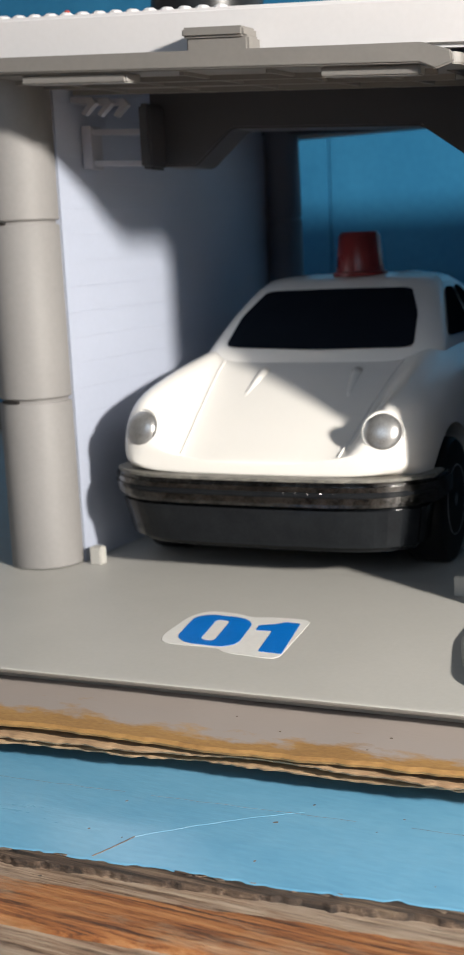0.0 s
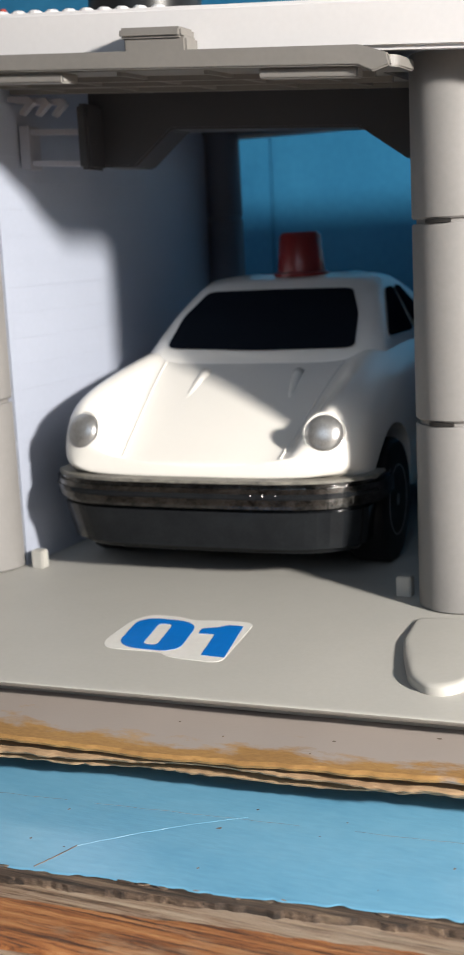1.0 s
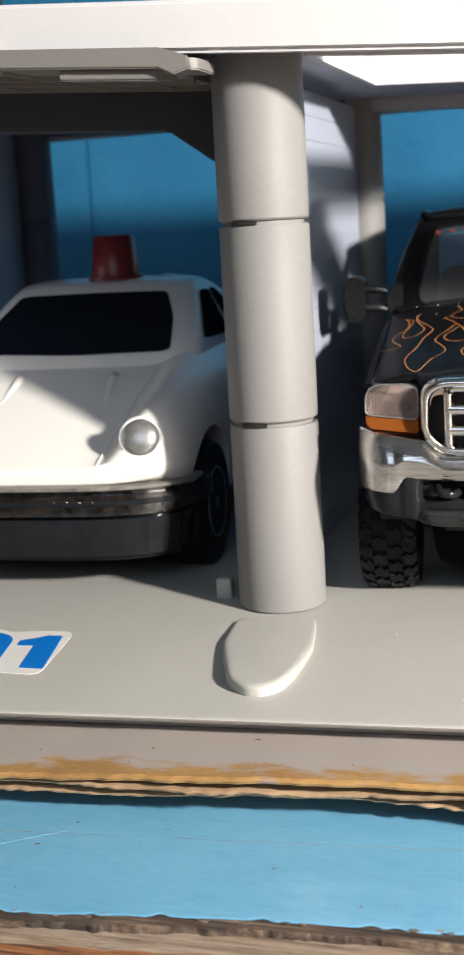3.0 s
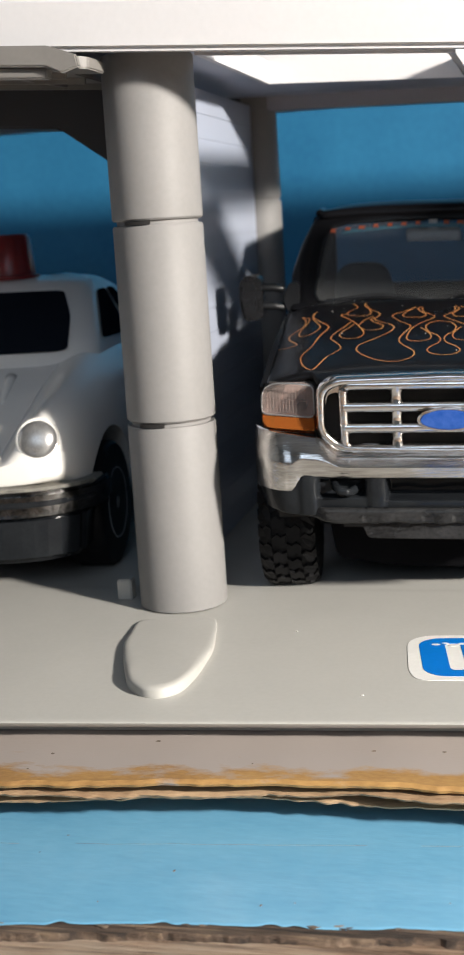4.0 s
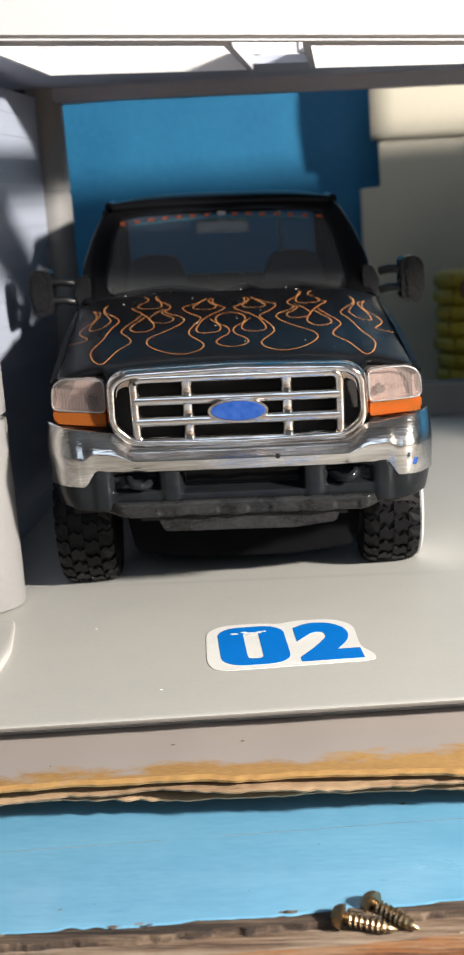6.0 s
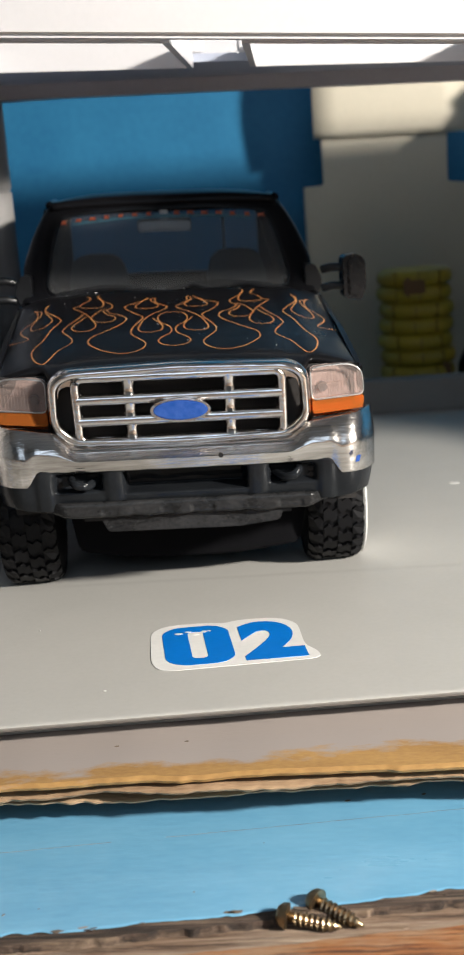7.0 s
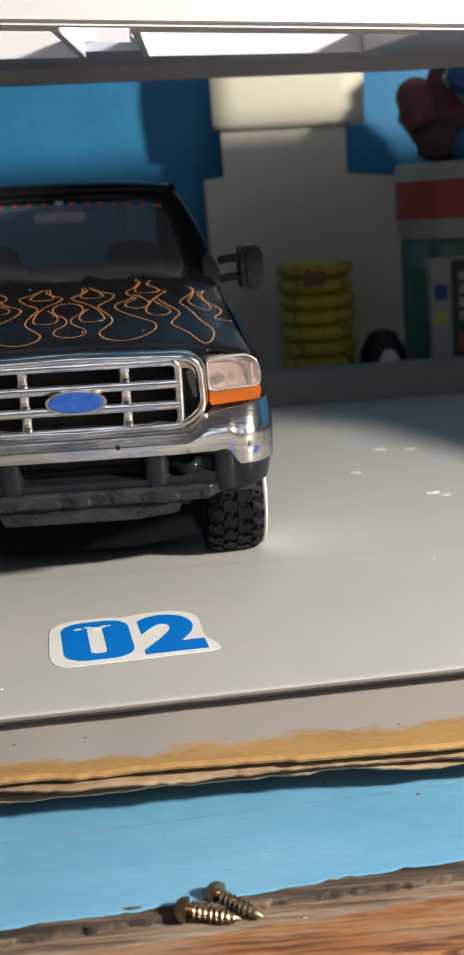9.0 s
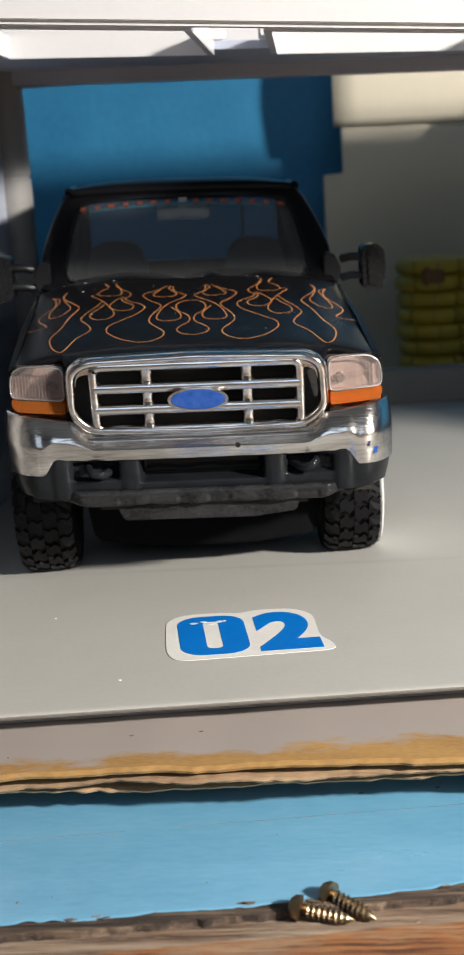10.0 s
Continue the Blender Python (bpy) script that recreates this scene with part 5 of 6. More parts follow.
        P("trim_bead", swung(tube([(s * 0.0266, 0.0050, 0.0372), (s * 0.0366, 0.0050, 0.0378)], 0.00022, 6), s), CHROME)

    # chrome bumper: swept section with dropped ends
    step = lambda t: min(1.0, max(0.0, t)) ** 2 * (3 - 2 * min(1.0, max(0.0, t)))
    def swept(u, v):
        x = (2 * u - 1) * 0.0392
        a = abs(x) / 0.0392
        rise = step((a - 0.60) / 0.36)
        mid = step((a - 0.52) / 0.14)
        top = 0.0341 + 0.0027 * mid + 0.0014 * rise
        low = 0.0284 - 0.0032 * step((a - 0.735) / 0.07)
        z = low + (top - low) * v
        # a rolled lower edge, an upright face, a crease, and a top face that leans back
        crease = 0.50 + 0.05 * rise
        lean = max(0.0, (v - crease) / (1 - crease))
        out = 0.0018 * math.sin(min(1.0, v / 0.10) * math.pi / 2) + 0.0003 * min(1.0, v / crease) - (0.0041 - 0.0009 * mid) * lean ** (1.15 + 0.35 * mid) - 0.0014 * max(0.0, 1 - v / crease)
        y = 0.0010 + 0.0080 * max(0.0, (a - 0.80) / 0.20) ** 2.6 + 0.0010 * a * a - out
        return (x, y, z)
    bump = solid(P("bumper", grid(swept, 120, 40), SCUFFED_REFLECTION_CHROME, tr, "scratched chrome front bumper", 60), 0.0012, -1.0)
    for f in bump.data.polygons:
        f.use_smooth = True
    P("bumper_groove", tube([(-0.0235, 0.0013, 0.0331), (0.0, 0.0010, 0.0329), (0.0235, 0.0013, 0.0331)], 0.0003, 6), CHROME, bump)
    P("bumper_dent", lathe([(0.0005, -0.0012), (0.0005, 0.0004)], "y", 12, (0.0072, 0, 0.0314)), BLACK_PLASTIC, bump)
    P("decal", panel([(0.0338, 0.0012, 0.0286), (0.0346, 0.0014, 0.0287), (0.0350, 0.0014, 0.0300), (0.0341, 0.0012, 0.0299)], 0.0022, 0.0003, Vector((0, -1, 0))), BADGE_BLUE, bump, "small blue decal")
    # black valance under it, moulded with recesses, and a scuffed lip
    def hollow(x, z, x0, x1, z0, z1, e=0.0007):
        return step((x - x0) / e) * step((x1 - x) / e) * step((z - z0) / e) * step((z1 - z) / e)
    def val_face(u, v):
        x = (2 * u - 1) * (0.0372 + 0.0015 * v)
        a = abs(x)
        top = 0.0292 - 0.0022 * step((a - 0.0285) / 0.003)
        low = 0.0208 + 0.0012 * step((a - 0.030) / 0.008)
        z = low + (top - low) * v
        wrap = 0.0085 * max(0.0, (a / 0.0392 - 0.80) / 0.20) ** 2.6
        y = 0.0012 + wrap + 0.0016 * (1 - v) ** 2
        y += 0.0060 * hollow(a, z, -1.0, 0.0124, 0.0238, 0.0287) + 0.0026 * hollow(a, z, 0.0164, 0.0264, 0.0244, 0.0288, 0.0011) * (1.2 - 0.5 * step((a - 0.018) / 0.007))
        y -= 0.0005 * math.exp(-((a - 0.0144) / 0.0016) ** 4) + 0.0006 * math.exp(-((a - 0.0282) / 0.0016) ** 4)
        y += 0.00008 * noise.noise(Vector((x * 260, z * 420, 3)))
        return (x, y, z)
    val = P("valance", grid(val_face, 190, 40), BLACK_SATIN, tr, "glossy black moulded lower valance", 180)
    solid(val, 0.0010, -1.0)
    P("grille_backing", box(-0.0350, 0.0350, 0.0085, 0.0100, 0.0190, 0.0300), SLOT_BLACK, val)
    for s in (-1, 1):
        P("tow_hook", tube([(s * 0.0180, 0.0046, 0.0262), (s * 0.0198, 0.0010, 0.0258), (s * 0.0216, 0.0000, 0.0263), (s * 0.0226, 0.0012, 0.0271), (s * 0.0228, 0.0040, 0.0272)], 0.0009, 8), BLACK_SATIN, val, "", 80)
        for z in (0.0258, 0.0270):
            P("hook_bolt", lathe([(0.0006, 0.0026), (0.0006, 0.0046), (0.0002, 0.0024)], "y", 10, (s * 0.0252, 0, z)), BLACK_SATIN, val)
    def lip_face(u, v):
        x = (2 * u - 1) * 0.0284
        a = abs(x) / 0.0284
        wave = noise.noise(Vector((x * 230, 2, 6)))
        low = 0.0192 + 0.0003 * wave + 0.0010 * step((a - 0.80) / 0.2)
        z = low + (0.0226 - low) * v
        ledge = step(6 * noise.noise(Vector((x * 170, 4, 9))))
        y = 0.0018 - 0.0008 * (1 - abs(2 * v - 1) ** 5) + 0.0004 * ledge * step((0.66 - v) / 0.2) + 0.0001 * wave + 0.00005 * noise.noise(Vector((x * 520, z * 700, 1))) + 0.0022 * step((a - 0.86) / 0.14)
        return (x, y, z)
    solid(P("lower_lip", grid(lip_face, 240, 14), WORN_LIP, val, "scuffed black lower lip", 50), 0.0016, -1.0)
    P("skid_plate", prism(round_poly([(-0.0180, 0.0196), (0.0195, 0.0196), (0.0185, 0.0166), (0.0100, 0.0156), (-0.0165, 0.0158)], 0.0008), 0.0032, 0.0160, "y", 0.0005), WORN_LIP, tr, "dull grey skid plate")
    P("axle", tube([(-0.028, 0.031, 0.0145), (0.028, 0.031, 0.0145)], 0.0025, 10), BLACK_PLASTIC)
    # underbody drawn low and forward to block light beneath the truck
    P("underbody", prism(round_poly([(-0.026, 0.0200), (0.026, 0.0200), (0.024, 0.0070), (0.010, 0.0052), (-0.010, 0.0052), (-0.024, 0.0070)], 0.002, 3), 0.0200, 0.1860, "y", 0.0008), UNDER_SHADE)
    P("chassis", box(-0.022, 0.022, 0.016, 0.190, 0.0150, 0.0210), BLACK_PLASTIC)

    # cab: a raked front frame with a rounded opening, roof, pillars, doors
    CT = 0.0806
    P("cowl", box(-0.0350, 0.0350, 0.0650, 0.0760, 0.0520, 0.0572, 0.0008), BLACK_PLASTIC)
    roof = grid(lambda u, v: ((2 * u - 1) * (0.0292 + 0.0012 * min(1.0, v * 3)), 0.0905 - 0.0010 * (1 - (2 * u - 1) ** 2) * (1 - v) + 0.0560 * v, CT + 0.0024 * (1 - (2 * u - 1) ** 4) * (1 - (2 * v - 1) ** 6) + 0.0006), 24, 16)
    solid(P("roof", roof, TRUCK_BLACK, tr, "glossy black cab roof", 60), 0.0022, -1.0)
    def polar(half, k, n):
        """Where the ray at step k of n from the middle of the screen leaves a symmetric outline."""
        pts = [(x, z) for x, z in half] + [(-x, z) for x, z in half[::-1]]
        ang = 2 * math.pi * (k + 0.5) / n
        dx, dz = math.cos(ang), math.sin(ang)
        best = 0.0
        for (x0, z0), (x1, z1) in zip(pts, pts[1:] + pts[:1]):
            ex, ez, qx, qz = x1 - x0, z1 - z0, x0, z0 - 0.068
            den = dx * ez - dz * ex
            if abs(den) > 1e-12:
                r_, u_ = (qx * ez - qz * ex) / den, (qx * dz - qz * dx) / den
                if r_ > 0 and -1e-6 <= u_ <= 1 + 1e-6:
                    best = max(best, r_)
        return dx * best, 0.068 + dz * best
    edge_out = [(0.0368, 0.0565), (0.0365, 0.0660), (0.0340, 0.0730), (0.0314, 0.0782), (0.0288, 0.0812), (0.0150, 0.0822)]
    edge_in = [(0.0255, 0.0584), (0.0290, 0.0588), (0.0303, 0.0602), (0.0302, 0.0625), (0.0284, 0.0720), (0.0270, 0.0756), (0.0258, 0.0771), (0.0225, 0.0780), (0.0100, 0.0788)]
    rake = lambda z: 0.0702 + 0.87 * (z - 0.0570)
    fr, n = bmesh.new(), 120
    loops = []
    for half, grow, back in ((edge_out, 0.0, 0.0030), (edge_out, -0.0003, 0.0006), (edge_out, -0.0010, 0.0), (edge_in, 0.0012, -0.0001), (edge_in, 0.0004, 0.0003), (edge_in, 0.0, 0.0012), (edge_in, 0.0, 0.0030)):
        ring = []
        for k in range(n):
            x, z = polar(half, k, n)
            g = 1 + grow / math.hypot(x, z - 0.068)
            x, z = x * g, 0.068 + (z - 0.068) * g
            ring.append(fr.verts.new((x, rake(z) + back + 0.0020 * (x / 0.036) ** 2, z)))
        loops.append(ring)
    for p, q in zip(loops, loops[1:] + loops[:1]):
        for k in range(n):
            fr.faces.new((p[k], p[(k + 1) % n], q[(k + 1) % n], q[k]))
    frame_ob = P("windscreen_surround", fr, TRUCK_BLACK, tr, "glossy black windscreen surround and front pillars", 40)
    seal = [polar(edge_in, k, n) for k in range(n)]
    P("rubber_seal", tube([(x, rake(z) + 0.0004 + 0.0020 * (x / 0.036) ** 2, z) for x, z in seal + seal[:1]], 0.00035, 6), BLACK_SATIN, frame_ob, "", 80)
    for s in (-1, 1):
        P("roof_rail", tube([(s * 0.0293, 0.0935, 0.0806), (s * 0.0300, 0.1200, 0.0812), (s * 0.0300, 0.1480, 0.0800)], 0.0012, 8), TRUCK_BLACK)
        P("rear_pillar", tube([(s * 0.0300, 0.1480, 0.0800), (s * 0.0352, 0.1520, 0.0560)], 0.0018, 8), TRUCK_BLACK)
        P("door_pillar", tube([(s * 0.0300, 0.1160, 0.0806), (s * 0.0362, 0.1170, 0.0560)], 0.0013, 8), TRUCK_BLACK)
        door = P("door", box(s * 0.0366 - 0.0011, s * 0.0366 + 0.0011, 0.0705, 0.1525, 0.0170, 0.0570, 0.0008), TRUCK_BLACK)
        P("door_handle", box(s * 0.0380 - 0.0005, s * 0.0380 + 0.0005, 0.106, 0.112, 0.0490, 0.0502, 0.0003), CHROME, door)
        P("side_glass", panel([(s * 0.0362, 0.0765, 0.0568), (s * 0.0362, 0.1510, 0.0568), (s * 0.0304, 0.1480, 0.0798), (s * 0.0304, 0.0930, 0.0798)], 0.0, 0.0004), CLEAR_GLASS, tr, "clear side window").visible_shadow = False
    qd = ((-0.0320, 0.0728, 0.0575), (0.0320, 0.0728, 0.0575), (0.0282, 0.0908, 0.0790), (-0.0282, 0.0908, 0.0790))
    ws = P("windscreen", panel(list(qd), 0.0, 0.0004), CLEAR_GLASS, tr, "clear hazy windscreen")
    ws.visible_shadow = False
    bow = lambda u: 0.925 - 0.085 * (2 * u - 1) ** 2
    film = [(0.09 + 0.80 * k / 12, bow(0.09 + 0.80 * k / 12) - 0.045) for k in range(13)] + [(0.89 - 0.80 * k / 12, bow(0.89 - 0.80 * k / 12) - 0.006) for k in range(13)]
    P("sun_strip", panel(on_quad(qd, film), 0.0003, 0.0002), surface("pale_blue_film", (0.07, 0.17, 0.23), (0.03, 0.09, 0.13), rough=0.3, scale=180), ws, "thin pale blue film strip").visible_shadow = False
    for shape in ([(0.02, 0.03), (0.10, 0.11), (0.25, 0.17), (0.40, 0.13), (0.53, 0.02)], [(0.46, 0.07), (0.56, 0.15), (0.72, 0.17), (0.88, 0.12), (0.97, 0.06), (0.90, 0.02), (0.60, 0.02)]):
        P("wiper_blade", panel(on_quad(qd, round_poly(shape, 0.05, 3)), 0.0010, 0.0008), BLACK_PLASTIC, ws, "broad black wiper")
    r3 = random.Random(8)
    ORANGE_MARK = surface("orange_mark", (0.40, 0.085, 0.03), (0.26, 0.05, 0.02), rough=0.5, scale=500)
    for i in range(15):
        if i == 7:
            continue
        u = 0.055 + 0.063 * i
        v = bow(u) - 0.006
        w, hh = r3.uniform(0.011, 0.017), r3.uniform(0.016, 0.024)
        k = r3.uniform(-0.5, 0.5)
        P("strip_mark", panel(on_quad(qd, [(u - w, v - hh), (u - w * 0.2, v - hh * r3.uniform(0.1, 0.9)), (u + w * 0.4, v - hh), (u + w, v - hh * 0.7), (u + w * (0.4 + k), v + hh * 0.2), (u + w, v + hh), (u + w * k * 0.4, v + hh * 0.6), (u - w * 0.8, v + hh)]), 0.0008, 0.0003), ORANGE_MARK, ws, "small orange printed mark" if i == 0 else "")
    for s in (-1, 1):
        P("wiper", tube([(s * 0.004 + 0.008, 0.0705, 0.0580), (s * 0.010 - 0.004, 0.0712, 0.0600), (s * 0.0155 - 0.012, 0.0722, 0.0590)], 0.0007, 6), BLACK_PLASTIC)
        P("wiper", tube([(s * 0.0295, 0.0700, 0.0578), (s * 0.0190, 0.0722, 0.0598), (s * 0.0040, 0.0710, 0.0580)], 0.0009, 6, 0.6), BLACK_PLASTIC)
        P("seat", moved(prism(round_poly([(-0.0088, -0.016), (0.0088, -0.016), (0.0086, 0.0070), (0.0066, 0.0158), (-0.0066, 0.0158), (-0.0086, 0.0070)], 0.0045, 5), -0.0032, 0.0032, "y", 0.0024, 4), Matrix.Translation((s * 0.0192, 0.114, 0.0512))), SEAT, tr, "dark grey high-backed seat", 60)
    P("dashboard", box(-0.0330, 0.0330, 0.0755, 0.0860, 0.0480, 0.0585, 0.0018, 3), BLACK_PLASTIC)
    P("cab_floor", box(-0.0345, 0.0345, 0.0710, 0.1510, 0.0180, 0.0215), BLACK_PLASTIC)
    mir = P("rear_view_mirror", moved(box(-0.0068, 0.0068, -0.0010, 0.0010, -0.0016, 0.0016, 0.0006), Matrix.Translation((0.0, 0.0920, 0.0745))), MIRROR_CLEAR, tr, "clear plastic rear-view mirror")
    P("mirror_stem", box(-0.0011, 0.0011, 0.0900, 0.0920, 0.0738, 0.0795, 0.0003), MIRROR_CLEAR, mir)
    P("mirror_rim", tube([(x, 0.0908, z) for x, z in rounded(-0.0068, 0.0068, 0.0729, 0.0761, 0.0008) + [(-0.0060, 0.0729)]], 0.00025, 6), LENS_SILVER, mir, "", 80)
    back = P("cab_back", prism([(-0.0362, 0.0180), (0.0362, 0.0180), (0.0362, 0.0560), (0.0305, 0.0815), (-0.0305, 0.0815), (-0.0362, 0.0560)], 0.1500, 0.1525, "y"), TRUCK_BLACK)
    carve(back, [leaned(prism(rounded(-0.0285, 0.0285, 0.0590, 0.0775, 0.002), 0.14, 0.16, "y"))])
    P("window_divider", box(0.0176, 0.0184, 0.1495, 0.1505, 0.0590, 0.0775), MIRROR_CLEAR, back)
    P("window_sill", tube([(-0.0285, 0.1497, 0.0592), (0.0285, 0.1497, 0.0592)], 0.0003, 6), CHROME, back, "", 80)
    P("rear_glass", panel([(-0.0290, 0.1512, 0.0585), (0.0290, 0.1512, 0.0585), (0.0290, 0.1512, 0.0780), (-0.0290, 0.1512, 0.0780)], 0.0, 0.0004), CLEAR_GLASS).visible_shadow = False
    # towing mirrors on twin arms
    for s in (-1, 1):
        ox = 0.0
        hd = P("side_mirror", prism(round_poly([(x + ox, z) for x, z in ((s * 0.0432, 0.0552), (s * 0.0478, 0.0544), (s * 0.0490, 0.0585), (s * 0.0489, 0.0645), (s * 0.0470, 0.0662), (s * 0.0432, 0.0656))], 0.0014, 6), 0.0705, 0.0780, "y", 0.0018, 5), MIRROR_PLASTIC, tr, "dark grey towing mirror on twin arms", 60)
        P("mirror_bezel", prism(round_poly([(s * x, z) for x, z in ((0.0446, 0.0562), (0.0474, 0.0557), (0.0482, 0.0590), (0.0481, 0.0640), (0.0466, 0.0652), (0.0446, 0.0648))], 0.0010, 5), 0.0699, 0.0712, "y", 0.0005, 3), MIRROR_PLASTIC, hd)
        P("mirror_bracket", prism(round_poly([(s * 0.0340, 0.0560), (s * 0.0374, 0.0565), (s * 0.0384, 0.0600), (s * 0.0366, 0.0640), (s * 0.0340, 0.0640)], 0.0010, 3), 0.0735, 0.0800, "y", 0.0008, 3), BLACK_PLASTIC, hd)
        for z in (0.0582, 0.0628):
            P("mirror_arm", tube([(s * 0.0385, 0.0750, z - 0.0005), (s * 0.0405, 0.0738, z), (s * 0.0440 + ox, 0.0738, z)], 0.0011, 8), BLACK_PLASTIC, hd, "", 80)
    # load bed
    for s in (-1, 1):
        P("bed_side", box(s * 0.0366 - 0.0012, s * 0.0366 + 0.0012, 0.1540, 0.1900, 0.0200, 0.0520, 0.0008), TRUCK_BLACK)
    P("tailgate", box(-0.0360, 0.0360, 0.1885, 0.1905, 0.0230, 0.0520, 0.0006), TRUCK_BLACK)
    P("bed_floor", box(-0.0350, 0.0350, 0.1530, 0.1890, 0.0230, 0.0255), BLACK_PLASTIC)
    for y in (0.0310, 0.1560):
        for s in (-1, 1):
            wheel("wheel", tr, s * 0.0332 - 0.0014, y, 0.0148, 0.0125, s, LENS_SILVER, tread=y < 0.1)
    return tr


pickup(pose(0.0587, -0.0090, -0.0001, 0, 0, 5.5))


# ---- two loose screws on the table edge ----
def screw(x, y, z, turn, tilt):
    sc = thing("screw", "short yellowed steel pan-head screw lying on bare wood", "screw", pose(x, y, z, 0, tilt, turn), "loose screws")
    sharp(part("head", lathe([(0.0006, -0.0015), (0.0011, -0.0014), (0.0016, -0.0008), (0.00175, 0.0), (0.0009, 0.0001)], "x", 24), BRASS_STEEL, sc), 50)
    b = lathe([(0.0007, 0.0), (0.0007, 0.0055), (0.0002, 0.0073)], "x", 14)
    part("shank", b, BRASS_STEEL, sc, smooth=True)
    helix = []
    for k in range(8 * 14 + 1):
        a = 2 * math.pi * k / 14
        h = 0.0008 + 0.0060 * k / (8 * 14)
        r = 0.00085 if h < 0.0052 else 0.00085 - (h - 0.0052) * 0.35
        helix.append((h, r * math.cos(a), r * math.sin(a)))
    part("thread", tube(helix, 0.00022, 5), BRASS_STEEL, sc)
    return sc


screw(0.0762, -0.1030, TABLE_Z + 0.0002, -14, 7)
screw(0.0803, -0.1000, TABLE_Z + 0.0002, -38, 8)

# ---- things behind the garage ----
def card_box():
    cb = thing("folded_card_box", "beige folded card box with cut tabs behind the garage", "card box")
    lower = [(0.0905, TABLE_Z), (0.178, TABLE_Z), (0.178, 0.0775), (0.1515, 0.0805), (0.1518, 0.1080), (0.0985, 0.1085), (0.0988, 0.0823), (0.0905, 0.0820)]
    sharp(part("front_panel", prism(lower, 0.302, 0.305, "y", 0.0006), BEIGE_CARD, cb))
    flap = bmesh.new()
    merge(flap, grid(lambda u, v: (0.0955 + 0.0640 * u, 0.3012 - 0.0035 * math.sin(v * 2.6), 0.1018 + 0.036 * v - 0.001 * u), 6, 12))
    solid(part("bent_flap", flap, BEIGE_CARD, cb, "upper flap bent towards the light", smooth=True), 0.0015)
    part("side_panel", box(0.0905, 0.0925, 0.305, 0.328, TABLE_Z, 0.0818), BEIGE_CARD, cb)
    part("side_panel", box(0.176, 0.178, 0.305, 0.328, TABLE_Z, 0.0770), BEIGE_CARD, cb)


card_box()

stack = thing("yellow_ring_stack", "stack of ten yellow plastic toy tyres with brown marks", "toy tyres")
for k in range(10):
    z = TABLE_Z + 0.0031 + 0.0061 * k
    rng = lathe([(0.0070, z - 0.0028), (0.0125, z - 0.00305), (0.0141, z - 0.0020), (0.0146, z), (0.0141, z + 0.0020), (0.0125, z + 0.00305), (0.0070, z + 0.0028)], n=40)
    sharp(part("ring", moved(rng, Matrix.Translation((0.1299 + 0.0005 * math.sin(k * 2.1), 0.243, 0))), YELLOW_PLASTIC, stack), 50)
for k in range(10):
    for j, a in enumerate((-128, -92, -58)):
        q = radians(a + 7 * math.sin(k * 1.7))
        seam = moved(box(-0.00022, 0.00022, -0.0006, 0.0004, -0.0024, 0.0024), Matrix.Translation((0.1299 + 0.0005 * math.sin(k * 2.1) + 0.0143 * math.cos(q), 0.243 + 0.0143 * math.sin(q), TABLE_Z + 0.0031 + 0.0061 * k)) @ Matrix.Rotation(q + math.pi / 2, 4, "Z"))
        part("seam", seam, DULL_YELLOW, stack)
part("brown_patch", moved(box(-0.0042, 0.0042, -0.0012, 0.0012, -0.0036, 0.0036, 0.001), Matrix.Translation((0.1284, 0.2290, 0.0425))), BROWN_STAIN, stack, "brown patch")
part("brown_patch", moved(box(-0.0020, 0.0020, -0.0012, 0.0012, -0.0030, 0.0030, 0.001), Matrix.Translation((0.1399, 0.2335, 0.0100))), BROWN_STAIN, stack)

ball = thing("small_round_toy", "small round black and white toy behind the kerb", "toy", pose(0.1545, 0.2400, TABLE_Z) @ Matrix.Diagonal((0.92, 1.0, 1.38, 1.0)))
part("shell", lathe([(0.0020, 0.0), (0.0080, 0.0030), (0.0105, 0.0100), (0.0098, 0.0170), (0.0060, 0.0225), (0.0015, 0.0240)], n=28), BLACK_PLASTIC, ball, smooth=True)
part("face", moved(lathe([(0.0015, 0), (0.0040, 0.0004), (0.0048, 0.0020)], "y", 20), Matrix.Translation((0.001, -0.0108, 0.0140))), WHITE_PLASTIC, ball, "white front patch")

jar = thing("green_jar", "green plastic jar with red and white banded lid", "jar", pose(0.1875, 0.2550, TABLE_Z))
sharp(part("body", lathe([(0.0205, 0.0), (0.0218, 0.0015), (0.0218, 0.0640), (0.0200, 0.0680)], n=48), GREEN_GLASS, jar, "green translucent jar wall"), 40)
lid = sharp(part("lid", lathe([(0.0225, 0.0660), (0.0228, 0.0668), (0.0228, 0.0930), (0.0220, 0.0945)], n=48), LABEL_GREY, jar, "white jar lid"), 40)
part("band", lathe([(0.0229, 0.0735), (0.0231, 0.0737), (0.0231, 0.0878), (0.0229, 0.0880)], n=48), RED_BAND, lid, "red band round the lid")
lab = part("label", box(-0.0150, 0.0085, -0.0235, -0.0160, 0.0190, 0.0590, 0.0003), LABEL_GREY, jar, "white and dark printed label")
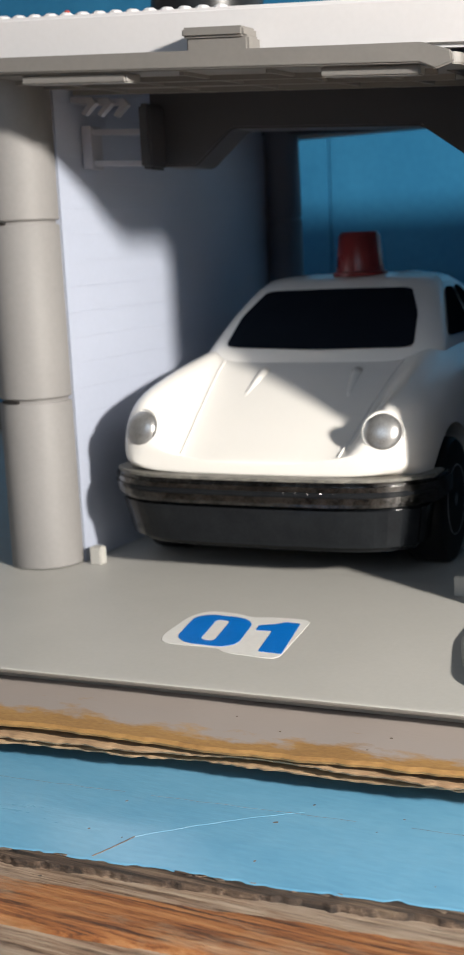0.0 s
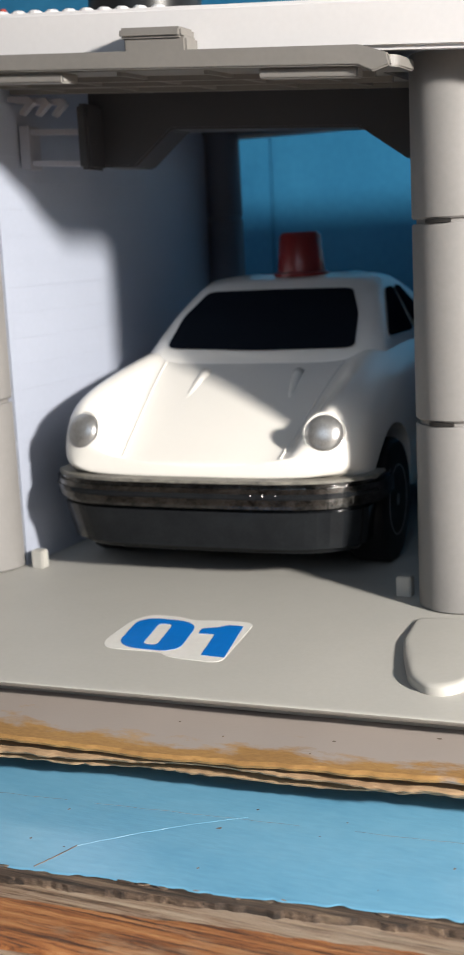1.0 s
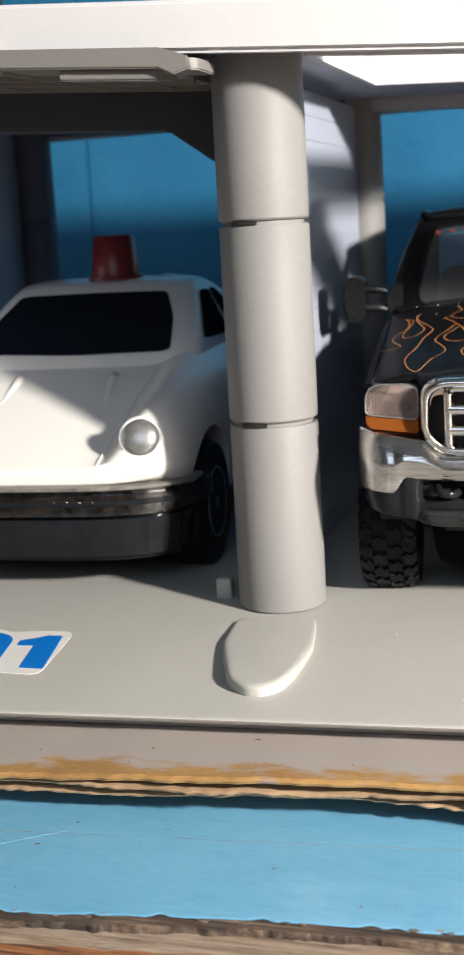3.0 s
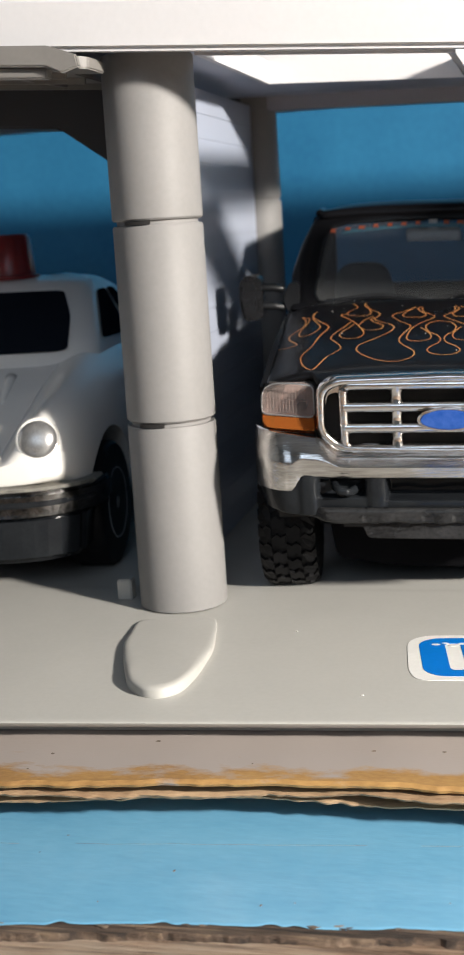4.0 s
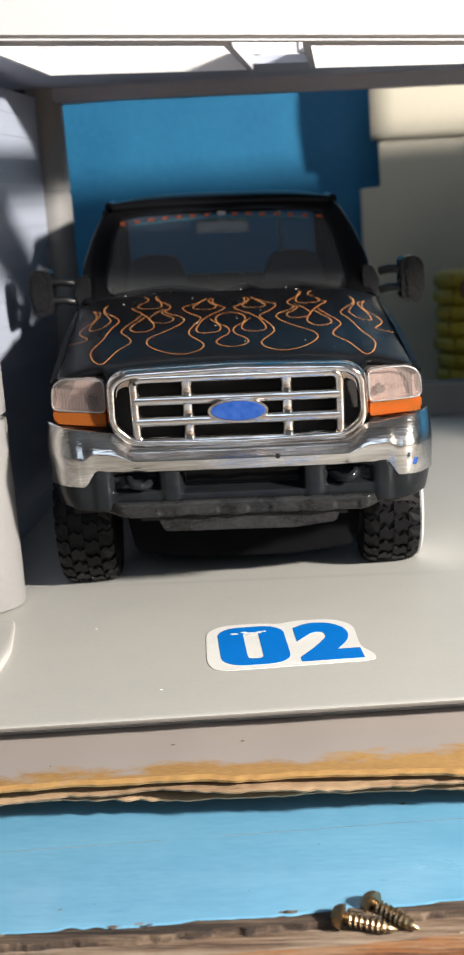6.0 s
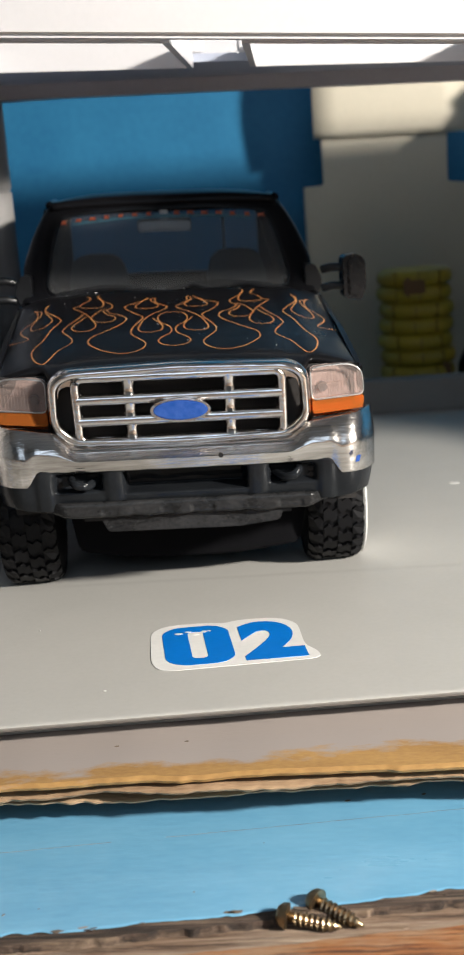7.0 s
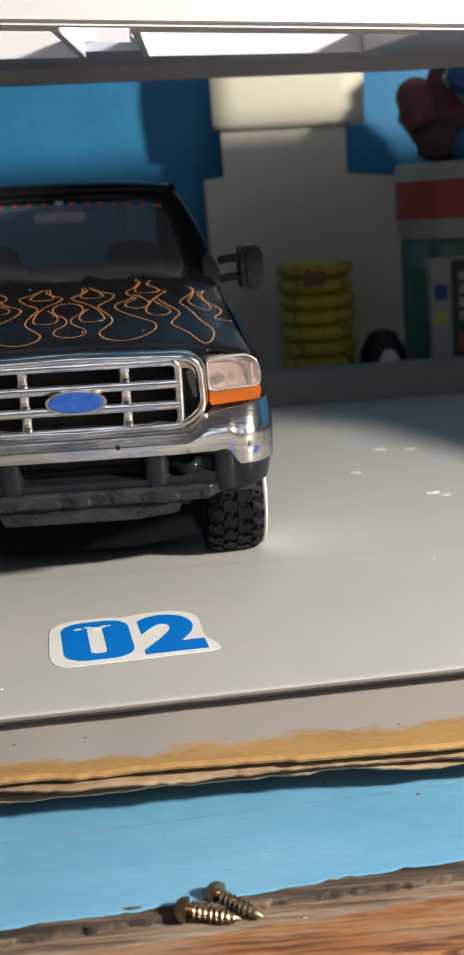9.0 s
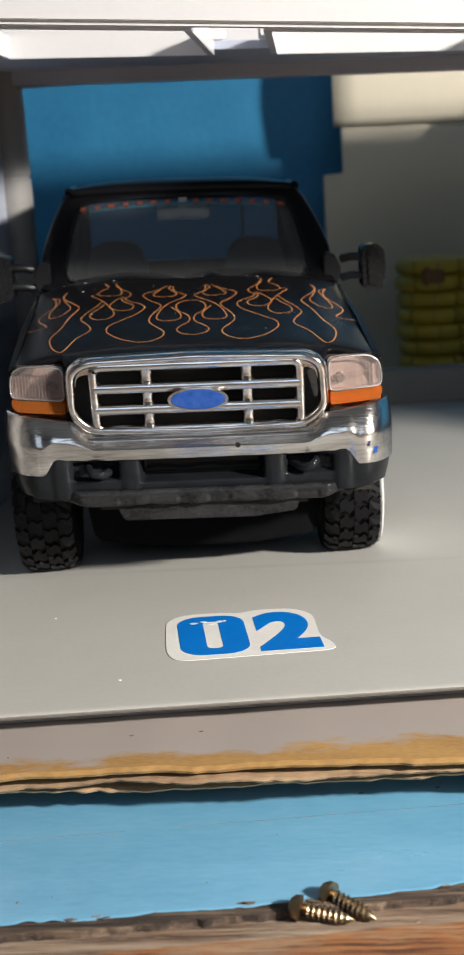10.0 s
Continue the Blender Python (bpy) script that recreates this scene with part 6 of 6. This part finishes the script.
part("dark_field", box(-0.0068, 0.0035, -0.0240, -0.0234, 0.0200, 0.0580), surface("dark_green_print", (0.015, 0.05, 0.035), rough=0.4), lab)
for k in range(4):
    part("print_bar", box(-0.0042, 0.0008, -0.0243, -0.0239, 0.0350 + 0.0050 * k, 0.0386 + 0.0050 * k), LABEL_GREY, lab)
part("print_bar", box(-0.0050, 0.0010, -0.0243, -0.0239, 0.0230, 0.0300), RED_BAND, lab)
part("print_bar", box(-0.0135, -0.0085, -0.0240, -0.0234, 0.0340, 0.0390), surface("lime_print", (0.35, 0.50, 0.04), rough=0.4), lab)
part("print_bar", box(-0.0135, -0.0085, -0.0240, -0.0234, 0.0430, 0.0490), TOY_BLUE, lab)

fig = thing("soft_toy", "faded red, blue and yellow soft toy sitting on the jar", "soft toy", pose(0.1900, 0.2550, TABLE_Z + 0.0943))
def lump(cx, cy, cz, rx, ry, rz, seed):
    b = bmesh.new()
    bmesh.ops.create_icosphere(b, subdivisions=3, radius=1.0)
    for v in b.verts:
        k = 1 + 0.30 * noise.noise(v.co * 1.7 + Vector((seed, 0, 0)))
        v.co = (cx + v.co.x * rx * k, cy + v.co.y * ry * k, cz + v.co.z * rz * k)
    return b
for nm, mt, q in (("body", TOY_RED, (0.0090, 0.004, 0.0200, 0.0270, 0.014, 0.0205)), ("arm", TOY_RED, (-0.0165, -0.004, 0.0215, 0.0085, 0.008, 0.0105)), ("belly", TOY_DARK, (-0.0080, -0.0085, 0.0075, 0.0100, 0.007, 0.0085)), ("leg", TOY_BLUE, (0.0040, -0.0110, 0.0060, 0.0105, 0.008, 0.0072)),
                  ("head", LABEL_GREY, (0.0030, -0.010, 0.0320, 0.0105, 0.009, 0.0100)), ("cap", TOY_YELLOW, (0.0050, -0.008, 0.0425, 0.0095, 0.008, 0.0045)), ("eye_patch", TOY_BLUE, (-0.0020, -0.0165, 0.0300, 0.0050, 0.004, 0.0058))):
    part(nm, lump(*q, seed=q[0] * 900), mt, fig, smooth=True)

# dark thing lying on the upper deck
dk = thing("dark_toy_tyre", "dark toy tyre lying on the white upper deck", "toy tyre", pose(-0.087, 0.030, 0.1253, 0, 4.4, 0))
sharp(part("tread_ring", lathe([(0.006, 0.0), (0.012, 0.0), (0.0140, 0.002), (0.0140, 0.018), (0.012, 0.020), (0.006, 0.020)], n=48), BLACK_PLASTIC, dk), 40)
peg = thing("red_peg", "small faded red plastic peg on the upper deck", "toy peg", pose(-0.1075, 0.0, 0.1268))
sharp(part("stem", lathe([(0.0016, 0), (0.0014, 0.007), (0.0006, 0.0085)], n=16), RED_BAND, peg), 40)

# pale flecks on the deck
rnd2 = random.Random(12)
for x, y, w in ((0.134, 0.114, 0.0020), (0.143, 0.111, 0.0018), (0.123, 0.086, 0.0016), (0.139, 0.058, 0.0018), (0.142, 0.055, 0.0012), (0.129, 0.002, 0.0003), (0.0285, -0.019, 0.0003), (0.046, -0.052, 0.0003)):
    fl = prism([(w * math.cos(q) * rnd2.uniform(0.7, 1.2), w * 0.5 * math.sin(q) * rnd2.uniform(0.6, 1.2)) for q in (0, 1, 2.1, 3.2, 4.1, 5.2)], -0.0001, 0.00015)
    part("fleck", moved(fl, pose(x, y, -0.0001 if y > 0.01 else 0.0, 0, 0, rnd2.uniform(-20, 10))), STICKER_WHITE, garage)
